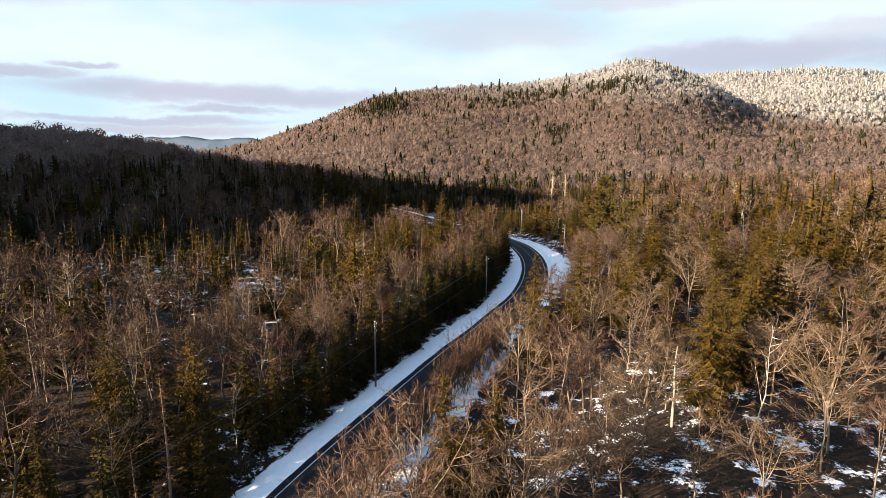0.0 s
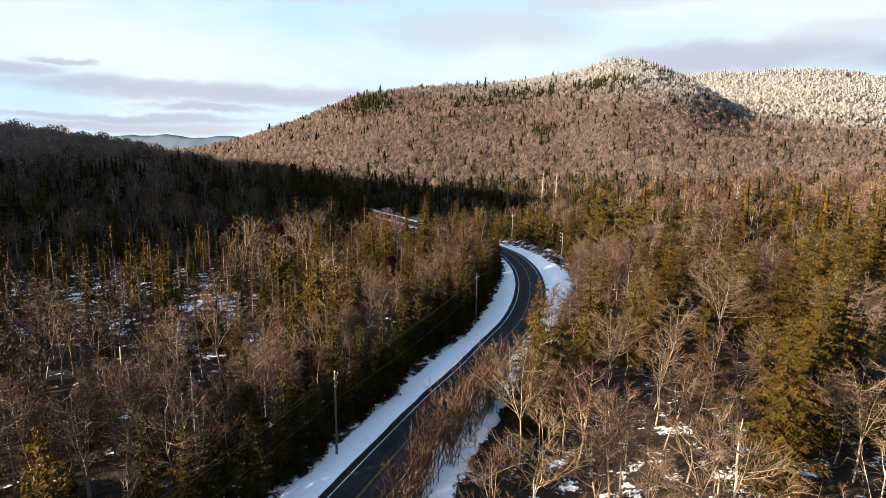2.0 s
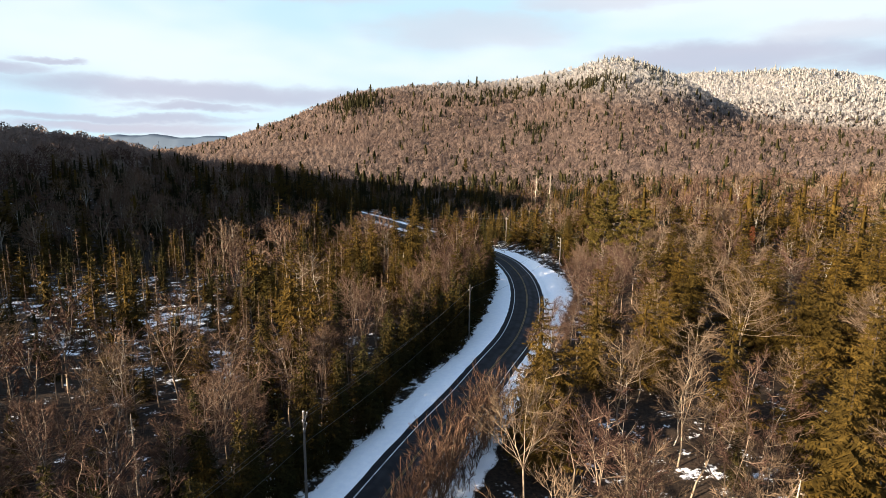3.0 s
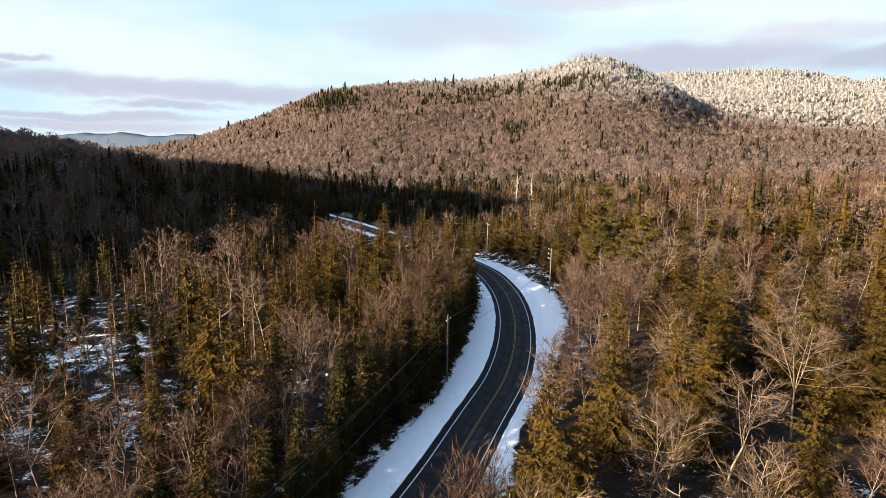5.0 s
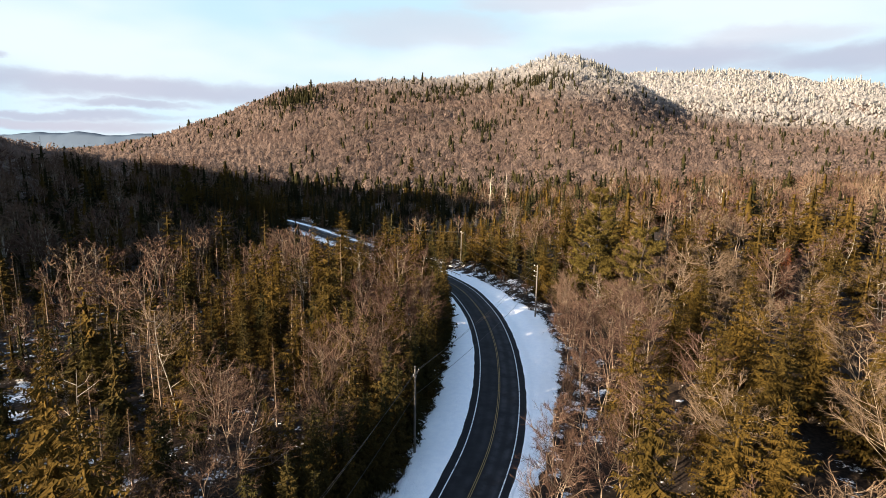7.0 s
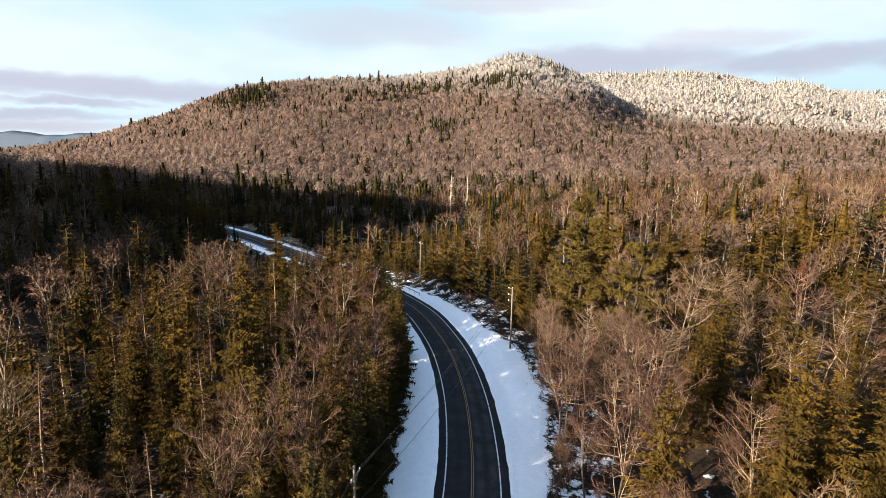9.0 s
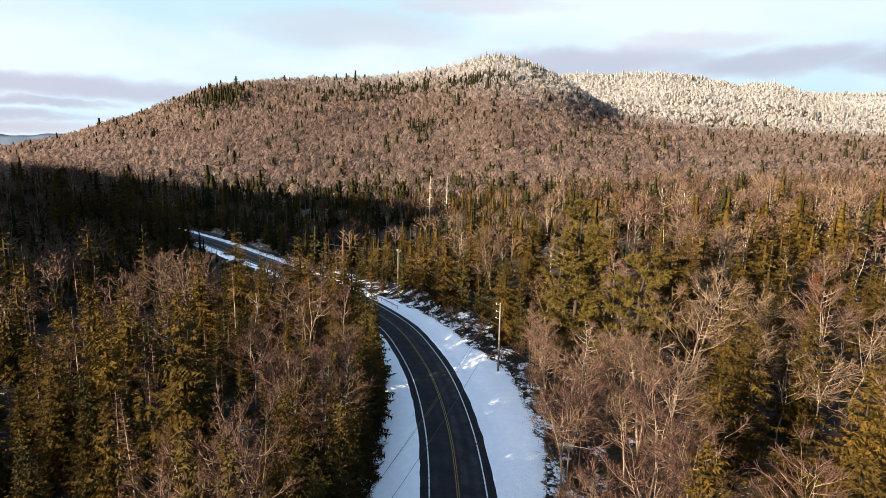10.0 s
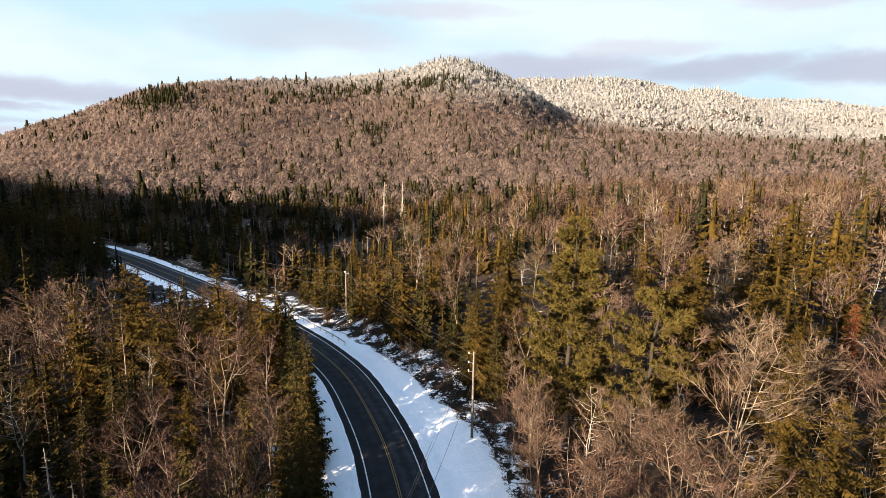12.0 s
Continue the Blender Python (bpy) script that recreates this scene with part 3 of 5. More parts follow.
def heart_of(leaf, rng, reach, h, low, lean, sides, rings, fill):
    """The dark inner mass of a conifer's crown."""
    base = len(leaf.v)
    for i in range(rings):
        t = low + 0.03 + (0.72 - low) * i / (rings - 1)
        for k in range(sides):
            a = 6.283 * (k + 0.5 * i) / sides
            rr = reach(t) * fill * rng.uniform(0.6, 1.35)
            leaf.v.append(np.array([lean * t + math.cos(a) * rr, math.sin(a) * rr, t * h + rng.normal(0, 0.2)]))
    for i in range(rings - 1):
        for k in range(sides):
            a, b = base + i * sides + k, base + i * sides + (k + 1) % sides
            leaf.f += [(a, b, b + sides), (a, b + sides, a + sides)]


def conifer(rng, h, r, gap=0.55, per=7, low=0.06, shape=0.7, droop=0.45, ragged=0.3, wide=0.30, lean=0.0, cells=11, tufts=5.5):
    """A spruce or fir: (trunk, needles). Whorls of drooping boughs round a dense heart."""
    wood, leaf = Shape(), Shape()
    wood.tube([np.array([0, 0, -0.5]), np.array([lean * 0.4, 0, h * 0.5]), np.array([lean, 0, h * 0.99])], [0.010 * h + 0.03, 0.007 * h + 0.02, 0.012], 5)
    swell = [rng.uniform(0.78, 1.18) for _ in range(40)]
    lop, lop_a = rng.uniform(0.0, 0.28), rng.uniform(0, 6.283)

    def reach(t):
        return r * (1 - t) ** shape * (0.62 + 0.38 * min(1, t / 0.22)) + 0.10

    heart_of(leaf, rng, reach, h, low, lean, 6, 8, 0.11)
    z, level = low * h, 0
    while z < h * 0.985:
        t = z / h
        n = max(4, int(per * (0.5 + 0.5 * (1 - t)) + rng.rand()))
        a0 = rng.uniform(0, 6.283)
        for k in range(n):
            a = a0 + 6.283 * (k + rng.uniform(-0.40, 0.40)) / n
            ln = reach(t) * swell[level % 40] * (1 + lop * math.cos(a - lop_a)) * rng.uniform(1 - ragged * 1.5, 1 + ragged * 0.55)
            p0 = np.array([lean * t, 0, z + rng.uniform(-0.28, 0.28) * gap])
            bough(leaf, rng, p0, np.array([math.cos(a), math.sin(a), 0]), ln, -droop * (1 - 0.5 * t) + 0.75 * max(0, t - 0.72) + rng.normal(0, 0.09), wide, cells, tufts)
        z += gap * rng.uniform(0.8, 1.25) * (0.55 + 0.45 * (1 - t))
        level += 1
    tip = np.array([lean, 0, 0])
    for _ in range(3):
        leaf.sliver(tip + (0, 0, h * 0.94), tip + (0, 0, h * 1.02), 0.15, rng)
    return wood, leaf


def tufted(r, h, w, n, size, low=0.07, shape=0.75, tiers=14, cells=3, sprays=2, fill=0.16):
    """A conifer for the middle distance: roofed boughs in loose tiers round a dark heart."""
    wood, leaf = Shape(), Shape()
    wood.tube([np.array([0, 0, -0.5]), np.array([0, 0, h * 0.97])], [0.012 * h, 0.02], 3)
    swell = [r.uniform(0.72, 1.22) for _ in range(tiers + 1)]
    lop, lop_a = r.uniform(0.0, 0.3), r.uniform(0, 6.283)

    def reach(t):
        return w * max(0.0, 1 - t) ** shape * (0.65 + 0.35 * min(1, t / 0.2)) + 0.12

    heart_of(leaf, r, reach, h, low, 0.0, 5 if fill > 0.3 else 4, 3, fill)
    up = np.array([0, 0, 1.0])
    for i in range(n):
        t = low + (0.99 - low) * (1 - math.sqrt(1 - 0.985 * (i + r.rand()) / n))
        k = int(t * tiers)
        t = min(0.985, 0.45 * t + 0.55 * (k + 0.5) / tiers)
        a = 2.4 * i + r.uniform(-0.6, 0.6)
        o, sd = np.array([math.cos(a), math.sin(a), 0]), np.array([-math.sin(a), math.cos(a), 0])
        rad = reach(t) * swell[k] * (1 + lop * math.cos(a - lop_a)) * r.uniform(0.62, 1.12)
        tilt = -0.42 * (1 - 0.5 * t) + 0.7 * max(0, t - 0.72) + r.normal(0, 0.1)
        at, side = frond(leaf, r, up * (h * t + r.normal(0, 0.15)), o, rad, tilt, size, cells)
        for _ in range(sprays):
            c = at(r.uniform(0.45, 1.0))
            d = unit(o * r.uniform(0.3, 1.1) + sd * r.normal(0, 0.8) + up * r.uniform(-0.5, 0.5))
            spray(leaf, r, c, d, r.uniform(0.5, 0.95), r.uniform(0.10, 0.18))
    leaf.sliver(np.array([0, 0, h * 0.92]), np.array([0, 0, h * 1.02]), 0.16, r)
    return wood, leaf


def twig_dome(r, h, spread, n, ln, wd):
    """A rounded bare crown for the distance: upright sprays of twigs through a dome."""
    s = Shape()
    for k in range(n):
        z, a = 1.0 - 1.3 * (k + 0.5) / n, 2.4 * k + r.uniform(-0.5, 0.5)
        q = math.sqrt(max(0.0, 1 - z * z))
        out = np.array([math.cos(a) * q, math.sin(a) * q, z])
        c = np.array([0, 0, h * 0.62]) + out * np.array([spread, spread, h * 0.36]) * r.uniform(0.45, 0.95)
        s.sliver(c, c + unit(out + r.normal(0, 0.5, 3) + (0, 0, 0.25)) * ln * r.uniform(0.6, 1.3), wd, r)
    return s


def pine(rng, h, crook=0.0, levels=26, low=0.22, r=5.5):
    """An old white pine: (wood, needles). Long level limbs with upturned plumes of needles."""
    wood, leaf = Shape(), Shape()
    pts = [np.array([0, 0, -0.5])]
    for k in range(1, 7):
        pts.append(np.array([rng.normal(0, 0.15) + crook * k / 6, rng.normal(0, 0.15), h * k / 6]))
    wood.tube(pts, [0.42, 0.38, 0.32, 0.25, 0.18, 0.11, 0.03], 6)
    for k in range(levels):
        t = low + (1 - low) * (k + rng.rand()) / levels
        i = min(int(t * 6), 5)
        c = pts[i] + (pts[i + 1] - pts[i]) * (t * 6 - i)
        for _ in range(4 if t < 0.85 else 3):
            a = rng.uniform(0, 6.283)
            o = np.array([math.cos(a), math.sin(a), 0])
            ln = (r * (1 - t) ** 0.6 * (0.65 + 0.35 * min(1, (t - low + 0.05) / 0.2)) + 0.5) * rng.uniform(0.55, 1.15)
            p1 = c + o * ln * 0.55 + np.array([0, 0, rng.uniform(-0.05, 0.16) * ln])
            p2 = p1 + o * ln * 0.45 + np.array([0, 0, rng.uniform(0.10, 0.32) * ln])
            wood.tube([c, p1, p2], [0.07 * (1.3 - t), 0.045, 0.012], 3)
            side = np.array([-o[1], o[0], 0])
            n = int(6 + ln * 2.8)
            for s in range(n):
                u = 0.25 + 0.78 * (s + rng.rand()) / n
                b = c + (p1 - c) * (u / 0.55) if u < 0.55 else p1 + (p2 - p1) * min(1.05, (u - 0.55) / 0.45)
                b = b + side * rng.normal(0, 0.14 * ln) * (1.1 - 0.6 * u) + np.array([0, 0, rng.uniform(-0.1, 0.35)])
                for _ in range(24):
                    d = unit(rng.normal(0, 0.55, 3) + o * 0.75 + np.array([0, 0, 0.55]))
                    leaf.sliver(b, b + d * rng.uniform(0.4, 0.85), rng.uniform(0.09, 0.17), rng)
    return wood, leaf


def larch(rng, h, r=1.7, per=8, gap=0.33, w=0.035):
    """A bare tamarack spire: (trunk, twigs)."""
    wood, fine = Shape(), Shape()
    wood.tube([np.array([0, 0, -0.5]), np.array([rng.normal(0, 0.1), 0, h * 0.5]), np.array([0, 0, h])], [0.009 * h + 0.03, 0.006 * h + 0.02, 0.01], 4)
    z = 0.1 * h
    while z < h:
        t = z / h
        for _ in range(per):
            a, ln = rng.uniform(0, 6.283), (r * (1 - t) ** 0.75 + 0.12) * rng.uniform(0.5, 1.1)
            o = np.array([math.cos(a), math.sin(a), rng.uniform(-0.25, 0.35)])
            p = np.array([0, 0, z + rng.uniform(0, gap)])
            fine.sliver(p, p + o * ln, w * 1.5, rng)
            for _ in range(3):
                b = p + o * ln * rng.uniform(0.3, 0.9)
                fine.sliver(b, b + unit(o + rng.normal(0, 0.7, 3)) * ln * 0.33, w, rng)
        z += gap
    return wood, fine


def shrub(rng, h, stems=16, w=0.055, twigs=13):
    """A thicket of thin stems: (stems, twigs)."""
    wood, fine = Shape(), Shape()
    for _ in range(stems):
        a, lean = rng.uniform(0, 6.283), rng.uniform(0.08, 0.5)
        b = np.array([rng.normal(0, 0.35), rng.normal(0, 0.35), -0.2])
        d = unit(np.array([math.cos(a) * lean, math.sin(a) * lean, 1]))
        ln = h * rng.uniform(0.55, 1.05)
        m = b + d * ln * 0.5
        e = m + unit(d + rng.normal(0, 0.12, 3)) * ln * 0.5
        wood.tube([b, m, e], [0.035, 0.022, 0.006], 3)
        for _ in range(twigs):
            t = rng.uniform(0.25, 1)
            q = b + (m - b) * t * 2 if t < 0.5 else m + (e - m) * (t * 2 - 1)
            dt = unit(d + rng.normal(0, 0.4, 3))
            lt = ln * rng.uniform(0.12, 0.32)
            fine.sliver(q, q + dt * lt, w, rng)
            for _ in range(3):
                y = q + dt * lt * rng.uniform(0.3, 0.9)
                fine.sliver(y, y + unit(dt + rng.normal(0, 0.5, 3)) * lt * 0.5, w * 0.7, rng)
    return wood, fine


def snag(rng, h, stubs=34, r=0.2, reach=1.3, stout=1.0):
    """A standing dead trunk with broken boughs: (trunk, boughs)."""
    wood, fine = Shape(), Shape()
    pts = [np.array([rng.normal(0, 0.05), rng.normal(0, 0.05), h * k / 5 - (0.5 if k == 0 else 0)]) for k in range(6)]
    wood.tube(pts, [r, r * 0.85, r * 0.7, r * 0.55, r * 0.4, r * 0.2], 5)
    for _ in range(stubs):
        t, a = rng.uniform(0.3, 0.97), rng.uniform(0, 6.283)
        p = np.array([0, 0, t * h])
        ln = reach * rng.uniform(0.3, 1.0) * (1.15 - 0.7 * t)
        m = p + np.array([math.cos(a), math.sin(a), rng.uniform(-0.3, 0.25)]) * ln * 0.6
        fine.tube([p, m, m + np.array([math.cos(a), math.sin(a), rng.uniform(-0.6, 0.3)]) * ln * 0.4], [0.035 * stout, 0.022 * stout, 0.006], 3)
        for _ in range(3):
            fine.sliver(m, m + rng.normal(0, 0.3, 3) * ln, 0.03 * stout, rng)
    return wood, fine


# ---- trees: kinds ----
KINDS = {}


def kind(key, name, label, category, group, wood_mat, leaf_mat, parts, makers):
    KINDS[key] = []
    for i, make in enumerate(makers):
        wood, fine = make(np.random.RandomState(sum(map(ord, key)) * 31 + i))
        made = []
        for pn, sh, mt in ((parts[0], wood, wood_mat), (parts[1], fine, leaf_mat)):
            v, f = sh.arrays()
            made.append((pn, mesh_fast(f"{name}_{pn}", v, f, mt)))
        KINDS[key].append((name, label, category, group, made))


def plant(key, x, y, scale=1.0, tall=1.0, variant=None, z=None, label=None, rng=None, turn=None):
    rng = rng or RNG
    options = KINDS[key + "_far" if key in ("spruce", "fir") and (y > 205 or abs(x) > 62) else key]
    name, lab, cat, group, made = options[rng.randint(len(options)) if variant is None else variant]
    e = new(name)
    e.location = (x, y, land1(x, y) if z is None else z)
    e.rotation_euler = (rng.normal(0, 0.025), rng.normal(0, 0.025), rng.uniform(0, 6.283) if turn is None else turn)
    e.scale = (scale, scale, scale * tall)
    tagged(e, label or lab, cat, group)
    for pn, me in made:
        part(pn, me, e)
    return e


RNG = np.random.RandomState(11)
BARE = EVER = ("trunk", "crown")
kind("maple", "maple_tree", "leafless maple with reddish-brown fine twigs in snowy woods", "tree", "bare hardwoods", M_BARK, M_TWIG, BARE,
     [lambda r, k=k: bare_tree(r, 11.5 + 0.5 * k, 0.36 + 0.03 * (k % 3), 2 + k % 3, 8, 5, 6, 2, 0.048, 1.2) for k in range(6)])
kind("beech", "beech_tree", "leafless pale-barked hardwood with a wide sunlit crown", "tree", "bare hardwoods", M_BARK_PALE, M_TWIG_PALE, BARE,
     [lambda r, k=k: bare_tree(r, 12.5 + 0.6 * k, 0.44, 3 + k % 2, 9, 5, 6, 2, 0.048, 1.05) for k in range(4)])
kind("birch", "birch_tree", "slender leafless birch with a white trunk", "tree", "birches", M_BIRCH, M_TWIG_PALE, BARE,
     [lambda r, k=k: bare_tree(r, 12.0 + k, 0.27, 1 + k % 2, 12, 4, 4, 2, 0.03, 0.95, 0.05, 0.3) for k in range(3)])
kind("spruce", "spruce_tree", "dark olive spruce with drooping dense boughs", "tree", "conifers", M_BARK_DARK, M_SPRUCE, EVER,
     [lambda r, k=k: conifer(r, 13.0 + 0.9 * k, 3.9 + 0.3 * k, 0.80, 9, 0.10, 0.80, 0.34, 0.34, 0.25, 0.15 * (k - 2)) for k in range(5)])
kind("fir", "fir_tree", "narrow spire-shaped balsam fir", "tree", "conifers", M_BARK_DARK, M_FIR, EVER,
     [lambda r, k=k: conifer(r, 9.5 + 0.8 * k, 1.95 + 0.2 * k, 0.62, 8, 0.06, 0.88, 0.26, 0.32, 0.36, 0.0, 7, 5.0) for k in range(5)])
kind("spruce_far", "spruce_tree", "dark olive spruce with drooping dense boughs", "tree", "conifers", M_BARK_DARK, M_SPRUCE, EVER,
     [lambda r, k=k: tufted(r, 13.0 + 0.9 * k, 3.4 + 0.2 * k, 110, 0.32, 0.09, 0.9, 14, 4, 2) for k in range(5)])
kind("fir_far", "fir_tree", "narrow spire-shaped balsam fir", "tree", "conifers", M_BARK_DARK, M_FIR, EVER,
     [lambda r, k=k: tufted(r, 9.5 + 0.8 * k, 1.8 + 0.15 * k, 85, 0.42, 0.05, 1.0, 15, 3, 2) for k in range(5)])
kind("larch", "larch_tree", "bare tan tamarack spire", "tree", "tamaracks", M_BARK, M_LARCH, BARE,
     [lambda r, k=k: larch(r, 10.0 + k, 1.5 + 0.15 * k) for k in range(3)])
kind("pine", "white_pine", "tall old white pine with long level limbs", "tree", "pines", M_BARK_DARK, M_PINE, EVER,
     [lambda r: pine(r, 27.0, 0.5, 34, 0.12, 6.6), lambda r: pine(r, 19.0, 1.8, 18, 0.16, 7.6), lambda r: pine(r, 22.0, 0.0, 22, 0.35, 4.2)])
kind("shrub", "shrub", "leafless reddish roadside shrub", "shrub", "roadside shrubs", M_BARK, M_SHRUB, ("stem_base", "crown"),
     [lambda r, k=k: shrub(r, 3.6 + 0.8 * k) for k in range(4)])
kind("snag", "dead_tree", "standing dead tree, bare grey trunk with broken boughs", "tree", "dead trees", M_SNAG, M_SNAG, ("trunk", "crown"),
     [lambda r: snag(r, 9.5), lambda r: snag(r, 12.0, 40, 0.22), lambda r: snag(r, 22.0, 60, 0.42, 2.6, 3.0)])
kind("red", "dead_spruce", "rust-red dead spruce among green conifers", "tree", "dead trees", M_BARK_DARK, M_RED, EVER,
     [lambda r: conifer(r, 13.0, 1.7, 0.42, 7, 0.15, 0.85, 0.35, 0.35, 0.34)])

# ---- trees that stand out ----
TAKEN = []


def single(key, x, y, **kw):
    TAKEN.append((x, y, kw.pop("room", 2.5)))
    return plant(key, x, y, **kw)


single("pine", 11.5, 183.5, variant=0, room=4.5)
single("pine", 18.5, 179.0, variant=1, room=4.0, label="crooked white pine with long sweeping bare-based limbs", turn=0.0)
single("red", 49, 186.5, scale=1.15)
single("snag", -22, 389, variant=2, scale=1.1, label="tall pale dead pine trunk with short broken boughs")
single("snag", -13, 388, variant=2, scale=1.08, label="tall pale dead pine trunk standing beside another")
single("pine", -154, 303, variant=2, scale=1.2)
single("pine", -106, 583, variant=2, scale=0.9)

HEIGHTS = {"spruce": 14.8, "fir": 11.1, "larch": 11.0, "maple": 12.8, "beech": 13.4, "birch": 13.0, "snag": 10.7, "pineS": 22.0}


def stand(key, places):
    """Trees at given places with the heights of their tops."""
    for i, (x, y, top) in enumerate(places):
        h = max(4.0, top - land1(x, y))
        own = {"spruce": 13.0 + 0.9 * (i % 5), "fir": 9.5 + 0.8 * (i % 5), "larch": 10.0 + i % 3}
        grow = h / own.get(key, HEIGHTS[key])
        wide = grow ** 0.75 if key != "pineS" else 0.62
        variant = 2 if key == "pineS" else i % 2 if key == "snag" else i % len(KINDS[key])
        single("pine" if key == "pineS" else key, x, y, scale=wide, tall=grow / wide, variant=variant, room=2.1 if key in ("fir", "larch") else 4.3 if x > -5 else 3.0)


stand("spruce", [(10, 135.3, 16.5), (14.5, 114, 17.1), (18.7, 113.6, 17.1), (23.9, 128.8, 20.7), (25.9, 74.4, 21.6), (39.4, 97.2, 24.3), (7.6, 112.8, 19.1), (23.3, 138.4, 20.8), (43, 213.6, 22.6), (33, 162.3, 18.9), (25.5, 164.6, 19.2), (18.8, 131.6, 18), (25.4, 136.4, 18), (36.4, 126.7, 20), (41.4, 117.8, 22), (24.1, 98.4, 18), (31.2, 96.7, 16), (30.5, 85.0, 17), (38.6, 178.0, 17), (24.1, 147.1, 13), (58.3, 188.9, 18), (55.8, 216.9, 17), (63.0, 218.0, 18), (44.9, 210.0, 15)])
stand("spruce", [(56.7, 245.1, 16), (97.0, 262.8, 20), (92.9, 286.2, 20), (126.6, 281.2, 20), (22.4, 180.5, 12), (-74.7, 165.4, 9), (-49.8, 154.6, 9), (-69.4, 177.4, 10), (-80.3, 184.2, 10), (-67.4, 131.1, 7), (-46.6, 122.6, 3), (-32.2, 192.8, 17), (-31.3, 207.3, 17), (-29.5, 199.5, 16), (-37.5, 200.5, 15), (-27.6, 187.5, 14), (-41.0, 211.0, 13), (-44.5, 204.0, 12), (-30.5, 213.5, 15), (-36, 216, 13.5), (-28.6, 205.5, 14.5), (-40, 221, 11), (-27.5, 268, 8), (-23, 272, 8.5), (-30, 275, 8), (-20, 279, 8), (-34, 281, 7.5), (-17, 268, 8), (-25, 284, 8.5), (-38.8, 177.6, 9), (-31.8, 178.1, 10), (-43.0, 180.4, 9), (-67.9, 192.3, 7), (-1.4, 44.5, 17), (1.7, 48.5, 14)])
stand("beech", [(11.2, 72.7, 13.6), (17.7, 61.8, 17.5), (22.5, 168.5, 19.9), (17.2, 157.3, 14.4), (34.7, 174.5, 18.1), (10.8, 101.5, 14), (19.4, 106.6, 14), (29.7, 117.3, 17), (31.5, 100.5, 14), (21.4, 75.5, 12), (17.1, 84.6, 12), (15.0, 168.0, 13), (11.5, 154.9, 12), (30.6, 166.6, 15), (30.0, 159.9, 13), (33.9, 160.3, 14), (7.1, 51.1, 13), (14.9, 52.2, 13), (22.1, 53.9, 12), (28.2, 52.2, 12), (36.7, 63.3, 15), (38.8, 67.7, 19), (0.7, 48.3, 9)])
stand("birch", [(29.6, 65.9, 21), (9.7, 172, 13.8), (49.8, 170.7, 14), (49.2, 179.6, 15)])
stand("maple", [(23, 179, 19), (14.5, 159.5, 16.3), (-18.6, 155, 12), (-23.4, 181, 14.6), (-42, 63, 13.7), (-31.3, 73, 13), (27.0, 175.1, 16), (14.4, 159.7, 14), (5.8, 143.0, 10), (40.3, 143.3, 13), (12.8, 167.2, 14), (4.2, 152.2, 11), (8.1, 179.2, 10), (4.4, 179.1, 10), (5.2, 170.9, 9), (-44.8, 162.9, 9), (-38.1, 135.0, 6), (-33.7, 170.2, 11), (-32.7, 117.9, 5), (-54.8, 73.1, 9), (-44.5, 73.6, 10), (-33.5, 73.6, 12), (-50.5, 74.2, 9), (-32.1, 76.3, 11)])
stand("maple", [(-40, 224, 9.5), (-46.5, 235, 7.5), (-43.5, 230, 8.5), (-36, 216, 10.5), (-52, 243, 6), (-35.8, 63.9, 10), (-63.4, 189.7, 12), (-38.5, 209.1, 14), (-66.1, 208.1, 13), (-36.5, 192.0, 11), (-63.6, 208.0, 8), (-60.5, 212.1, 8), (-20.6, 169.5, 8), (-0.4, 63.2, 12), (10.4, 72.9, 13), (18.7, 77.7, 14)])
stand("larch", [(-42, 167.3, 5.9), (-92.7, 166.4, 9), (-57.7, 181.1, 11), (-98.0, 165.3, 9), (-50.3, 122.0, 4), (-53.3, 120.9, 4), (-51.3, 134.0, 7), (-33.5, 137.3, 7), (-70.6, 114.2, 6), (-74.7, 102.2, 4), (-81.6, 100.3, 4), (-37.4, 168.4, 7), (-70.5, 197.9, 6), (-46.7, 170.2, 6)])
stand("pineS", [(-64, 140, 6.5), (-60.6, 133.2, 8)])
stand("fir", [(30.3, 93.3, 9), (21.7, 86.8, 9), (14.8, 118.4, 10), (-55.5, 150.3, 8), (-59.9, 129.2, 6), (-38.8, 179.3, 11), (-39.0, 160.4, 10), (-40.4, 145.1, 7), (-44.3, 135.8, 6), (-49.9, 134.3, 7), (-78.8, 184.3, 12), (-36.0, 71.2, 9), (-55.3, 70.7, 8), (-45.4, 217.5, 9), (-79.1, 214.2, 5), (-71.5, 207.2, 5), (-77.1, 203.7, 5), (-66.2, 255.4, 4), (-78.9, 248.0, 4), (-63.7, 256.9, 6), (-79.0, 69.5, 11), (-94.2, 89.9, 12), (-38.1, 44.4, 9), (-33.0, 47.6, 9)])
stand("snag", [(-37.6, 167.0, 7), (-41.2, 169.7, 7), (21.7, 70.8, 14), (-39.1, 70.4, 9), (-121.7, 260.9, 3)])

# ---- forest ----


